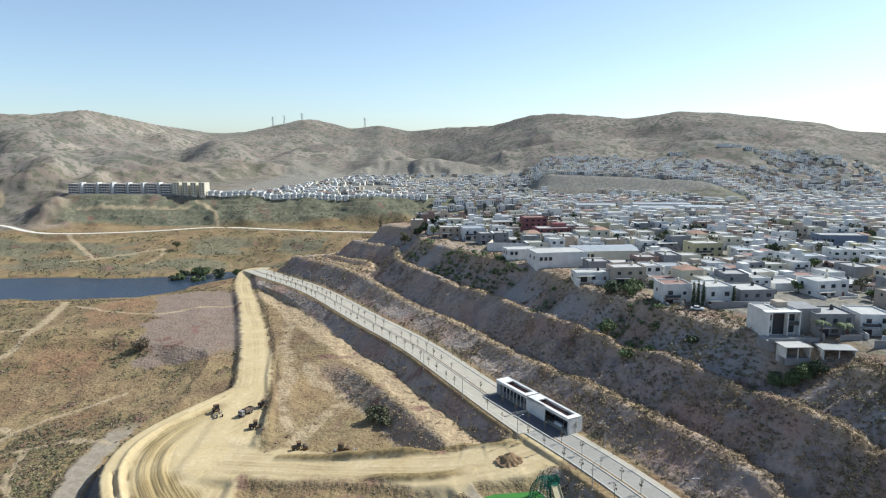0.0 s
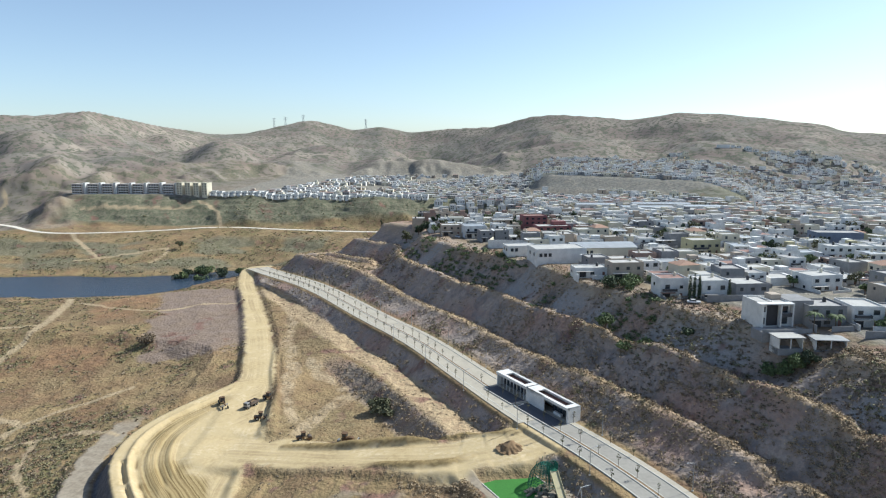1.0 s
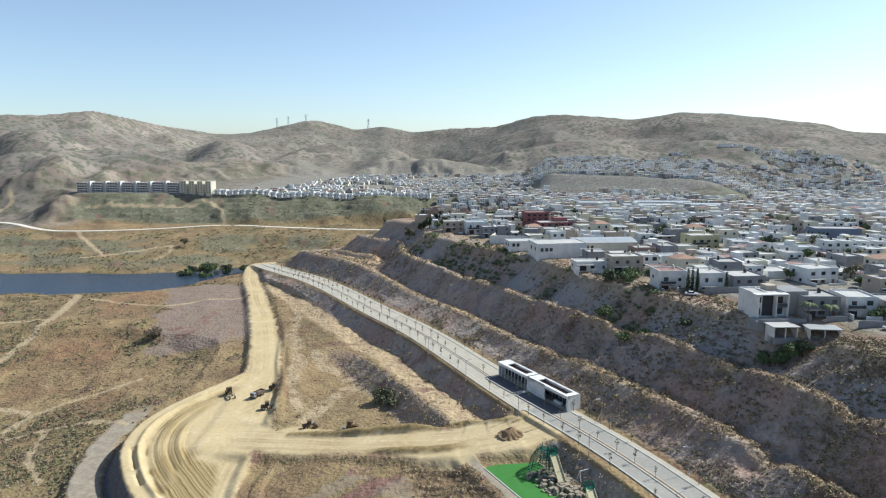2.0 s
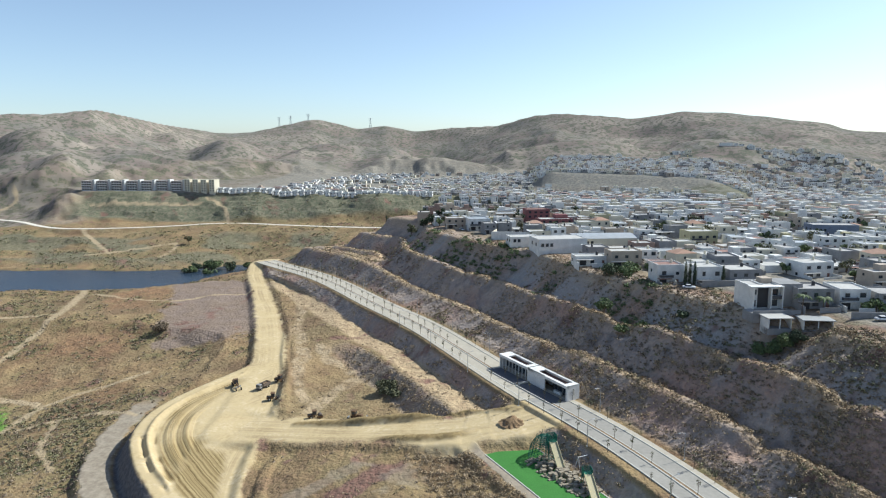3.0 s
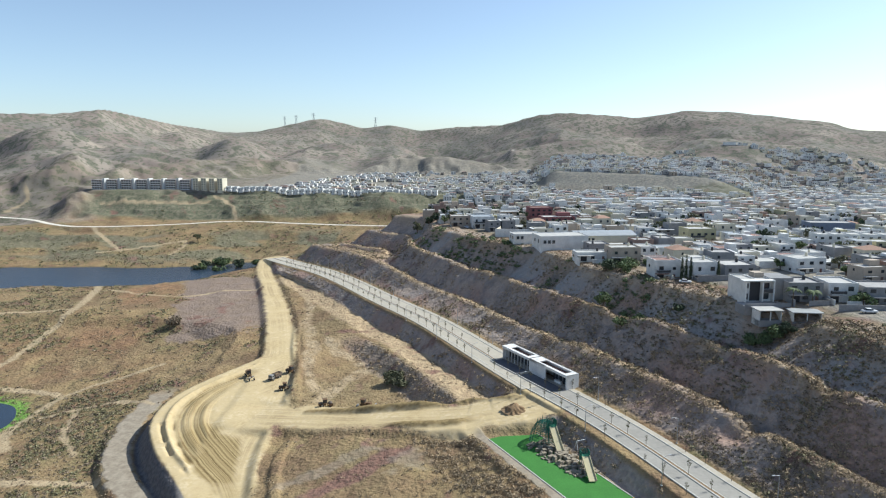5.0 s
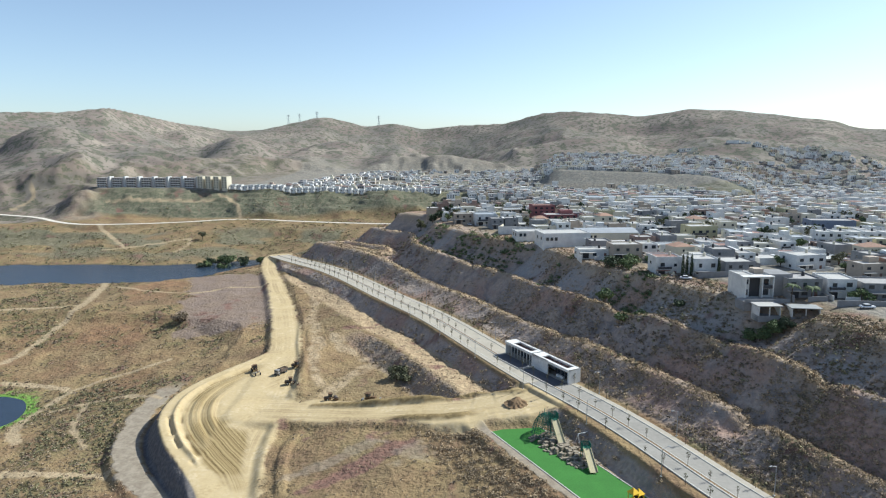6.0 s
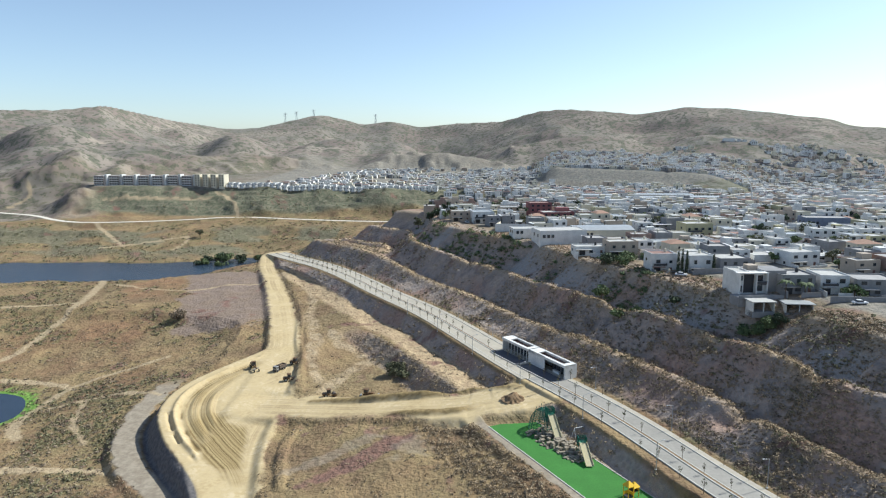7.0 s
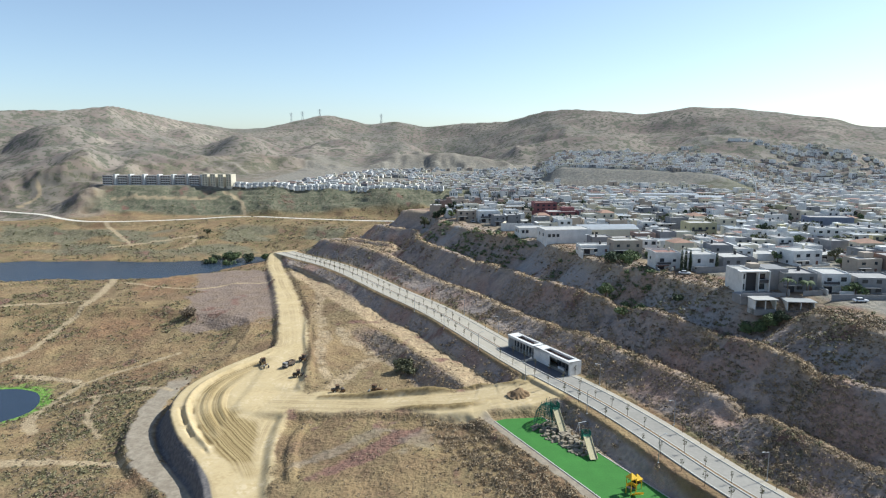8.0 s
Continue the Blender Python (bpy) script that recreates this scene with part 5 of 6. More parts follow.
def hall(label, w, d, h, wall_mat, roof_mat, curved=False):
    g = thing("hall", label, "hall", "large halls")
    part("wall", shell(w, d, h, 0.4), wall_mat, g)
    if curved:
        bm = bmesh.new()
        n = 10
        rows = []
        for k in range(n + 1):
            y = -d / 2 - .2 + (d + .4) * k / n
            z = h + 0.1 + 1.6 * math.sin(math.pi * k / n)
            rows.append([bm.verts.new((sx * (w / 2 + .2), y, z - q)) for q in (0, 0.12) for sx in (-1, 1)])
        for a, b in zip(rows, rows[1:]):
            bm.faces.new((a[0], a[1], b[1], b[0]))
            bm.faces.new((b[2], b[3], a[3], a[2]))
            bm.faces.new((a[1], a[3], b[3], b[1]))
            bm.faces.new((a[2], a[0], b[0], b[2]))
        part("curved_roof", bm, roof_mat, g)
    else:
        part("roof", boxes((0, 0, h - .38, w - .5, d - .5, .08)), roof_mat, g)
    for k in range(max(2, int(w / 7))):
        window(g, -w / 2 + 2 + k * 2.2, -d / 2, h * .45, 1.4, 1.6)
    for k in range(2):
        window(g, -w / 2, -d / 4 + k * d / 2.5, h * .45, 1.4, 1.6, "left")
    return g


put(hall("large white hall with flat roof above the slope", 24, 15, 6.6, M_WHITE, M_ROOF), 52.5, 299.0, Z0, 10, 24, 15)
put(hall("white lower hall wing with pale roof", 15, 10, 5.0, M_WHITE, M_ROOF), 37.5, 316.0, Z0, 10, 15, 10)
put(hall("grey hall with long curved metal roof", 31, 16, 5.0, M_CREAM, M_TIN, True), 76.0, 312.0, Z0, 6, 31, 16)
garden_wall("high white boundary wall of an empty lot", 23, 337, 47, 334, 4.6, M_WHITE, 3)
garden_wall("white lot wall at the slope edge", 23, 337, 27, 352, 4.2, M_CREAM, 3)
put(house("white and grey two-storey house with columns", 13, 14, 2, M_WHITE, M_TIN, 24, "balcony", h=7.0), 17.5, 384.0, Z0, 8, 13, 14)
put(house("maroon two-storey house with pale roof", 20, 13, 2, M_MAROON, M_ROOF, 25, "step", h=6.2), 65.0, 390.0, Z0, 8, 20, 13)
put(house("maroon taller house behind trees", 15, 12, 3, M_MAROON, M_ROOFRED, 26), 58.0, 420.0, Z0, 8, 15, 12)
put(house("tan house with pale canopy roof", 14, 10, 2, M_TAN, M_TIN, 27, "canopy"), 38.0, 424.0, Z0, 8, 14, 10)
put(house("small brown house near the slope tip", 12, 10, 2, M_TAN, M_ROOF, 28), 4.0, 392.0, Z0, 6, 12, 10)
put(house("ochre yellow house with flat parapet", 15, 11, 2, M_YELLOWWALL, M_ROOF, 29, "balcony", h=7.4), 128.0, 320.0, Z0, 8, 15, 11)
put(hall("slate blue block with plain walls", 24, 12, 7.0, M_BLUEWALL, M_ROOFGREY), 214.0, 352.0, Z0, -6, 28, 14)
for k in range(9):
    put(house("white terraced two-storey house in a row", 7.6, 10, 2, M_WHITE, M_ROOF, 40 + k % 3, "flat", "terraced row"), 184 + k * 7.7, 304 - k * 0.4, Z0 + .3, -3, 7.6, 10)
put(house("white hip-roofed house with cream walls", 12, 11, 1, M_CREAM, M_ROOF, 50, "pitch", h=4.2), 104.0, 304.0, Z0, 8, 12, 11)

# town behind: templates set out in blocks along streets
PALETTE = [(M_WHITE, M_ROOF, "white house with pale flat roof and dark windows"), (M_WHITE, M_ROOFGREY, "white house with weathered grey roof"),
           (M_CREAM, M_ROOF, "cream rendered house with pale flat roof"), (M_WHITE, M_ROOFRED, "white house with red-brown roof coating"),
           (M_GREYWALL, M_ROOFGREY, "bare grey block house with flat roof"), (M_TAN, M_ROOF, "tan rendered house with pale roof"),
           (M_WHITE, M_TIN, "white house with sheet metal roof"), (M_BRICKRED, M_ROOFGREY, "bare red brick house with grey slab roof"),
           (M_CREAM, M_TILE, "cream house with clay tiled hip roof"), (M_YELLOWWALL, M_ROOF, "pale ochre house with flat roof")]
WEIGHT = [5, 5, 4, 3, 4, 4, 2, 2, 1, 1]
models = []
for k, (wm, rm, lab) in enumerate(PALETTE):
    for v in range(2):
        st = "pitch" if rm is M_TILE else ("flat", "balcony", "canopy", "step")[(k + 2 * v) % 4]
        hs = house(lab, (8.4, 10.4)[v], (11.5, 10.0)[v], (2, 1 if k % 3 == 0 else 2)[v], wm, rm, 100 + k * 2 + v, st, "town houses")
        models.append([hs, wm, False, v])
rnd = random.Random(21)
spots = []
ANG = radians(6)
for row in range(-2, 60):
    q = 196 + (row // 2) * 33 + (row % 2) * 12.5
    p = -60.0
    while p < 620:
        step = rnd.choice((8.8, 9.0, 10.8))
        p += step
        if rnd.random() < 0.10:
            p += rnd.uniform(4, 12)
        x, y = p * math.cos(ANG) - q * math.sin(ANG) * 0.4, q + p * math.sin(ANG)
        spots.append((x, y, 180 if row % 2 else 0))
SP = np.array([(a, b) for a, b, _ in spots])
d_edge = along(HILLFOOT, SP[:, 0], SP[:, 1])[0] + fbm(SP[:, 0], SP[:, 1], 60, 3) * 9
ok = (d_edge > 72) & (SP[:, 1] < 1000) & (np.abs(np.degrees(np.arctan2(SP[:, 0], SP[:, 1] + 30))) < 40) & (SP[:, 0] > -20) & ((SP[:, 1] > 240) | (SP[:, 0] > 172) | (SP[:, 0] > 150) & (SP[:, 1] > 208))
spots = [s for s, k in zip(spots, ok) if k and all(math.hypot(s[0] - t[0], s[1] - t[1]) > t[2] + 5 for t in taken)]
spots.sort(key=lambda s: s[0] ** 2 + s[1] ** 2)
ZT = terrain(np.array([s[0] for s in spots]), np.array([s[1] for s in spots]))
for (x, y, rz), z in list(zip(spots, ZT))[:290]:
    k = rnd.choices(range(len(PALETTE)), WEIGHT)[0] * 2 + rnd.randrange(2)
    m = pose(x, y, float(z) + rnd.uniform(0, .5), 0, 0, math.degrees(ANG) + rz + rnd.choice((0, 0, 0, 90, -90)) + rnd.uniform(-7, 7)) @ Matrix.Diagonal((rnd.uniform(.8, 1.0), rnd.uniform(.75, 1.0), rnd.uniform(.6, 1.12), 1))
    if not models[k][2]:
        models[k][2] = True
        models[k][0].matrix_basis = m
    else:
        copy_thing(models[k][0], m).matrix_basis = m
for mdl in models:
    if not mdl[2]:
        for o in list(mdl[0].children_recursive) + [mdl[0]]:
            bpy.data.objects.remove(o)


def level(x, y):
    """Whether a place lies off the scarp under the hillside estate."""
    return terrain(x, y, True)[1]["scarp"] < .05


def far_houses(name, label, places, seed, lo=2.8, hi=6.4, size=(7, 11)):
    """Very many small houses far off: walls, roof slabs with parapets, and dark window blocks, in one mesh."""
    rnd = random.Random(seed)
    verts, faces, mats = [], [], []

    def block(cx, cy, cz, sx, sy, sz, c, s, mi):
        b = len(verts)
        for dz in (0, sz):
            for ax, ay in ((-1, -1), (1, -1), (1, 1), (-1, 1)):
                u, v = ax * sx / 2, ay * sy / 2
                verts.append((cx + u * c - v * s, cy + u * s + v * c, cz + dz))
        for q in ((0, 1, 5, 4), (1, 2, 6, 5), (2, 3, 7, 6), (3, 0, 4, 7), (4, 5, 6, 7)):
            faces.append(tuple(b + k for k in q))
            mats.append(mi)

    for x, y, z, ang in places:
        w, d, h = rnd.uniform(*size), rnd.uniform(*size), rnd.uniform(lo, hi)
        z -= 0.3
        c, s = math.cos(ang), math.sin(ang)
        wm = rnd.choices((0, 1, 2, 3), (8, 4, 2, 2))[0]
        block(x, y, z - 2, w, d, h + 2, c, s, wm)
        block(x, y, z + h, w * .94, d * .94, 0.25, c, s, rnd.choices((4, 5, 6), (4, 5, 2))[0])
        if rnd.random() < .4:
            block(x, y + 1, z + h, w * .45, d * .45, 2.4, c, s, wm)
        for k in range(3):
            if rnd.random() < .4:
                continue
            u, v = (k - 1) * w * .3, -d / 2
            block(x + u * c - v * s, y + u * s + v * c, z + h * .45, 1.3, .3, 1.4, c, s, 7)
            if h > 5:
                block(x + u * c - v * s, y + u * s + v * c, z + h * .1, 1.3, .3, 1.4, c, s, 7)
    me = bpy.data.meshes.new(name)
    me.from_pydata(verts, [], faces)
    for m in (M_WHITE, M_CREAM, M_GREYWALL, M_TAN, M_ROOF, M_ROOFGREY, M_ROOFRED, M_GLASS):
        me.materials.append(m)
    me.polygons.foreach_set("material_index", np.array(mats, np.int32))
    me.update()
    return tagged(new(name, me), label, "houses", kind="stuff")


far_houses("town_houses", "dense white flat-roofed houses of the further town", [(x, y, float(z), ANG) for (x, y, _), z, flat in list(zip(spots, ZT, level(np.array([s[0] for s in spots]), np.array([s[1] for s in spots]))))[290:] if flat], 31)
rnd = random.Random(33)
cand = []
for row in range(40):
    y = 818 + row * 15 + (row % 2) * 3
    x = -250.0 + row * 3
    while x < 700:
        x += rnd.uniform(9, 13) + (rnd.uniform(5, 25) if rnd.random() < .1 else 0)
        cand.append((x, y + rnd.uniform(-2, 2)))
cx, cy = np.array([c[0] for c in cand]), np.array([c[1] for c in cand])
cz = terrain(cx, cy)
far_houses("valley_houses", "pale houses of a distant valley neighbourhood", [(x, y, float(z), rnd.uniform(-.1, .1)) for x, y, z, flat in zip(cx, cy, cz, level(cx, cy)) if abs(math.degrees(math.atan2(x, y + 30))) < 37 and y < 1230 and fbm(np.array([x]), np.array([y]), 90, 2)[0] > -.22 and not (x > 0 and y < 1000 and rnd.random() < .5) and flat], 34, 2.6, 5.5)
cand = []
for row in range(20):
    y = 606 + row * 12.5
    x = -20.0 + (row % 3) * 4 + max(0, 640 - y) * .8
    while x < 560:
        x += rnd.uniform(9, 12.5) + (rnd.uniform(5, 20) if rnd.random() < .1 else 0)
        if abs(math.degrees(math.atan2(x, y + 30))) < 37 and not (130 < x < 300 and 640 < y < 716):
            cand.append((x, y + rnd.uniform(-2, 2) + x * .06))
cx, cy = np.array([c[0] for c in cand]), np.array([c[1] for c in cand])
cz = terrain(cx, cy)
far_houses("flat_houses", "crowded pale houses on the flat behind the plateau", [(x, y, float(z), .06) for x, y, z, flat in zip(cx, cy, cz, level(cx, cy)) if z > 8 and flat], 36, 2.8, 6.0)
# the hillside estate: a bright row along the scarp, then lanes that climb
cand = []
for row in range(32):
    a = 7.6 + row * .12
    while a < 37:
        edge = float(np.interp(a, [5, 8, 12, 21, 27, 36], [1090, 985, 955, 905, 830, 700]))
        r = edge + 22 + row * 15 + (a - 8) * row * .25
        a += math.degrees(rnd.uniform(8, 11) / r) + (rnd.uniform(.2, .9) if rnd.random() < (.03 if row < 3 else .09) else 0)
        if row > 2 and a < 13 + row * .3 or int(a * 1.1 + row * .07) % 4 == 3 and row > 3 and rnd.random() < .7:
            continue
        cand.append((r * math.sin(radians(a)) + OX, r * math.cos(radians(a)) + OY, a, row))
cx, cy = np.array([c[0] for c in cand]), np.array([c[1] for c in cand])
cz = terrain(cx, cy)
pick = fbm(cx, cy, 130, 3)
far_houses("hillside_houses", "rows of pale houses climbing a distant hillside", [(x, y, float(z), -radians(a)) for x, y, z, (_, _, a, row), k in zip(cx, cy, cz, cand, pick) if row < 3 or k > -.22 + row * .016 - (a - 15) * .01], 35, 2.6, 5.0)


# terrace-edge row, apartments and sheds beyond the valley
def apartment_block(w, tall):
    g = thing("apartment_block", "white and brown apartment block with balcony bands", "apartment block", "apartment blocks")
    d, n = 14, tall
    part("wall", shell(w, d, n * 3.0 + .8), M_APT, g)
    part("roof", boxes((0, 0, n * 3.0 + .3, w - .6, d - .6, .08)), M_ROOF, g)
    part("stair_tower", boxes((w / 2 + 1.4, -1, -2, 2.8, 8, n * 3.0 + 4.2)), M_WHITE, g)
    for s in range(n):
        bal = part("balcony", boxes((0, -d / 2 - .55, s * 3.0 + .1, w * .92, 1.1, .2), (0, -d / 2 - 1.05, s * 3.0 + .3, w * .92, .12, 1.0)), M_WHITE, g)
        for k in range(4):
            window(g, -w * .36 + w * .24 * k, -d / 2, s * 3.0 + .6, 2.4, 2.0)
    return g


apt = apartment_block(15, 4)
apt_spots = [(-456 + k * 19.0, 822 + (k % 2) * 1.5) for k in range(7)]
for k, (x, y) in enumerate(apt_spots):
    m = pose(x, y, height(x, y) - .2, 0, 0, -12)
    if k:
        copy_thing(apt, m)
    else:
        apt.matrix_basis = m
for k in range(4):
    g = thing("apartment_tower", "tall white apartment tower with plain sunlit sides", "apartment block", "apartment towers")
    part("wall", shell(8, 10, 15.5), M_CREAM, g)
    part("roof", boxes((0, 0, 15.0, 7.4, 9.4, .08)), M_ROOF, g)
    for s in range(5):
        for sx in (-2, 2):
            window(g, sx, -5, s * 3 + .9, 1.4, 1.4)
    x, y = -326 + k * 11, 814 - k * 2.0
    place(g, x, y, height(x, y) - .2, -18)
row0 = house("small white terraced house on the bank edge", 6.6, 8, 1, M_WHITE, M_ROOF, 60, "flat", "bank-edge row", h=4.6)
for k in range(34):
    f = k / 33
    x, y = -284 + f * 262, 810 - 30 * f
    m = pose(x, y, height(x, y), 0, 0, -4)
    if k:
        copy_thing(row0, m)
    else:
        row0.matrix_basis = m
for k, (x, y, w, d) in enumerate(((205, 660, 50, 22), (262, 668, 44, 24), (160, 690, 40, 20), (232, 700, 60, 20))):
    g = thing("shed", "large pale industrial shed with metal roof", "shed", "industrial sheds")
    part("wall", shell(w, d, 6.0, .3), M_WHITE, g)
    bm = boxes((0, -d / 4, 6.1, w + .6, d / 2 + .5, .2, 4), (0, d / 4, 6.1, w + .6, d / 2 + .5, .2, -4))
    part("metal_roof", bm, M_TIN, g)
    for j in range(4):
        part("roller_door", boxes((-w * .36 + j * w * .24, -d / 2 - .04, 0, 4, .1, 4)), M_ROOFGREY, g)
    place(g, x, y, height(x, y), -4)


# curved white mast in the town
def curved_mast():
    t = thing("curved_mast", "tall white curved mast rising above the houses", "monument")
    bm = bmesh.new()
    pts = [Vector((-11 * (k / 14) ** 2.2, 0, 27 * math.sin(k / 14 * 1.45))) for k in range(15)]
    for k, (a, b) in enumerate(zip(pts, pts[1:])):
        add_rod(bm, a, b + (b - a) * .1, .75 - .03 * k, .72 - .03 * k, 8)
    part("shaft", bm, M_WHITE, t)
    part("footing", boxes((0, 0, -1, 3, 3, 1.6), bevel=.2), M_KERB, t)
    return t


place(curved_mast(), 232.0, 484.0, height(232, 484), 0)


def pylon(hh):
    t = thing("pylon", "distant steel lattice power pylon on the ridge", "pylon", "power pylons")
    bm = bmesh.new()
    lv = [(0, 3.4), (.35, 2.0), (.7, 1.0), (1.0, .5)]
    for (f0, a0), (f1, a1) in zip(lv, lv[1:]):
        for sx, sy in ((-1, -1), (1, -1), (1, 1), (-1, 1)):
            add_rod(bm, (sx * a0, sy * a0, f0 * hh), (sx * a1, sy * a1, f1 * hh), .32, .3, 4)
            add_rod(bm, (sx * a0, sy * a0, f0 * hh), (-sy * a1, sx * a1, f1 * hh), .2, .2, 4)
    part("tower", bm, M_STEEL, t)
    for f in (.7, .82, .94):
        part("cross_arm", rods(((-6, 0, f * hh), (6, 0, f * hh), .3), seg=4), M_STEEL, t)
    return t


for x, y, hh in ((-560, 2200, 38), (-520, 2190, 30), (-262, 2240, 34), (-470, 2230, 26)):
    stand(pylon(hh), x, y, 20, -1)


def car(label, paint):
    t = thing("car", label, "car", "parked cars")
    bm = boxes((0, 0, .35, 1.75, 4.3, .6), bevel=.15)
    part("body", bm, paint, t)
    bm = bmesh.new()
    add_box(bm, 0, .2, .9, 1.5, 2.3, .55, bevel=.2)
    part("cabin", bm, M_GLASS, t)
    part("roof", boxes((0, .25, 1.4, 1.3, 1.5, .06)), paint, t)
    for sx in (-.78, .78):
        for yy in (-1.3, 1.35):
            wheel(t, sx, yy, .32, .2)
    return t


stand(car("white car parked above the slope", M_CARWHITE), 84.5, 212.5, 70)
c0 = car("white car parked by the boundary wall", M_CARWHITE)
stand(c0, 124, 168.5, 85)
stand(car("white pickup car beside a slope-tip house", M_CARWHITE), 8, 379, 20)
stand(car("dark car parked near the maroon house", M_CARDARK), 33, 378, 60)
stand(car("white car in a street between houses", M_CARWHITE), 128, 243, 80)
# ---- trees and shrubs ----
def tree(name, label, h, spread, leaf, seed, clumps=7, count=420, size=0.42, trunk=0.3):
    rnd = random.Random(seed)
    t = thing(name, label, "tree" if name != "shrub" else "shrub")
    bm = rods(((0, 0, -.6), (rnd.uniform(-.1, .1) * h, rnd.uniform(-.1, .1) * h, h * .45), trunk, trunk * .65))
    blobs = []
    for k in range(clumps):
        a, r, z = rnd.uniform(0, 6.28), spread * rnd.uniform(.2, .75), h * rnd.uniform(.45, .92)
        p = (r * math.cos(a), r * math.sin(a), z)
        add_rod(bm, (0, 0, h * rnd.uniform(.25, .42)), p, trunk * .45, .04, 6)
        s = spread * rnd.uniform(.3, .55)
        blobs.append((*p, s, s, s * rnd.uniform(.55, .85)))
    part("trunk", bm, M_BARK, t)
    part("crown", leaf_mass(rnd, blobs, count, size), leaf, t)
    return t


def cypress(h):
    t = thing("cypress", "tall narrow dark green cypress beside white house", "tree", "cypress row")
    rnd = random.Random(int(h * 10))
    part("trunk", rods(((0, 0, -.5), (0, 0, h * .9), .16, .04)), M_BARK, t)
    part("crown", leaf_mass(rnd, [(0, 0, h * .2, .6, .6, h * .18), (0, 0, h * .45, .62, .62, h * .25), (0, 0, h * .75, .42, .42, h * .25)], 420, .24), M_LEAF_DARK, t)
    return t


def palm(h, seed):
    rnd = random.Random(seed)
    t = thing("palm", "green fan palm in a house garden", "palm", "garden palms")
    part("trunk", rods(((0, 0, -.5), (.1, .1, h), .2, .15)), M_BARK, t)
    for k in range(14):
        a, dr = k * 2.4, rnd.uniform(-.4, .7)
        bm = bmesh.new()
        prev = None
        for q in range(6):
            f = q / 5
            c = Vector((math.cos(a) * 2.6 * f, math.sin(a) * 2.6 * f, h + dr * f + .9 * f - 2.0 * f * f))
            w = Vector((-math.sin(a), math.cos(a), 0)) * (.1 + .5 * math.sin(math.pi * min(1, f + .1)))
            cur = [bm.verts.new(c + w - Vector((0, 0, .2))), bm.verts.new(c), bm.verts.new(c - w - Vector((0, 0, .2)))]
            if prev:
                bm.faces.new((prev[0], prev[1], cur[1], cur[0]))
                bm.faces.new((prev[1], prev[2], cur[2], cur[1]))
            prev = cur
        part("frond", bm, M_LEAF, t)
    return t


for k, (x, y) in enumerate(((84.6, 216.6), (86.2, 216.9), (87.9, 216.8))):
    stand(cypress(9.0 + .5 * (k % 2)), x, y, k * 40)
stand(cypress(7.6), 96.8, 213.6)
stand(palm(5.5, 1), 106.5, 179.0)
stand(palm(4.2, 2), 113.0, 179.5)
stand(tree("tree", "bright green leafy tree on the dry slope", 5.5, 3.6, M_LEAF, 3, 9, 520), 56.5, 218.0, 0, -.4)
for k, (x, y, h, s) in enumerate(((91.1, 173.0, 3.6, 2.6), (93.6, 170.7, 4.2, 3.0), (96.9, 169.6, 4.8, 3.2), (99.6, 168.0, 4.6, 3.0))):
    stand(tree("tree", "green garden tree below the villa terrace", h, s, M_LEAF_DARK if k == 3 else M_LEAF, 20 + k, 11, 1300, .24), x, y, k * 50, -.5)
stand(tree("tree", "dark round garden tree beside the white house", 3.8, 3.2, M_LEAF, 31, 8, 380), 127.5, 177.0, 0)
for k, (x, y, h, s) in enumerate(((62, 240, 4.5, 4.5), (68, 236, 3.8, 4.0), (72, 243, 4.0, 4.2), (66, 248, 3.0, 4.4), (60, 205, 3.0, 4.2), (66, 203, 2.4, 3.6), (77, 196, 3.0, 2.6), (74, 249, 2.4, 4.0), (82, 246, 2.4, 4.0))):
    stand(tree("shrub", "green shrub thicket on the upper slope", h, s, M_LEAF if k % 3 else M_LEAF_DARK, 40 + k, 8, 380), x, y, k * 33, -.6)
stand(tree("shrub", "large green bush by the dirt bank", 4.6, 4.6, M_LEAF_DULL, 60, 12, 900), -23.5, 217.0, 0, -.5)
stand(tree("shrub", "dull rounded bush by the dirt bank", 2.8, 3.0, M_LEAF_DULL, 61, 8, 500), -19.5, 213.0, 0, -.5)
stand(tree("tree", "lone bare brown tree in tilled field", 5.6, 5.0, M_SCRUB, 62, 9, 620), -150.0, 314.0, 0, -.5)
for k, (x, y, h) in enumerate(((-66, 688, 15), (-61, 690, 10), (-57, 687, 8))):
    stand(tree("tree", "slim dark tree beside the pale road", h, 2.2, M_LEAF_DARK, 70 + k, 7, 300, .5), x, y, 0, -.5)
rnd = random.Random(8)
for k in range(12):
    x, y = rnd.uniform(-232, -176), rnd.uniform(548, 584)
    stand(tree("tree", "bushy dark green waterside tree", rnd.uniform(5, 9), rnd.uniform(4, 6.5), M_LEAF if k % 2 else M_LEAF_DARK, 80 + k, 8, 300, .7), x, y, 0, .2)
for k in range(10):
    x, y = -22 + k * 3.4 + rnd.uniform(-3, 3), 408 + rnd.uniform(-10, 26)
    stand(tree("tree", "dark green tree at the tip of the plateau", rnd.uniform(5, 10), rnd.uniform(2.6, 4), M_LEAF_DARK if k % 3 else M_LEAF_DULL, 100 + k, 7, 260, .6), x, y, 0, -.5)
stand(tree("tree", "bare-looking dark tree on the flat", 9, 5, M_LEAF_DULL, 120, 8, 260, .6), -262, 640, 0)
stand(tree("tree", "dark tree behind a maroon house", 8, 4, M_LEAF_DARK, 121, 8, 260, .6), 46, 404, 0)
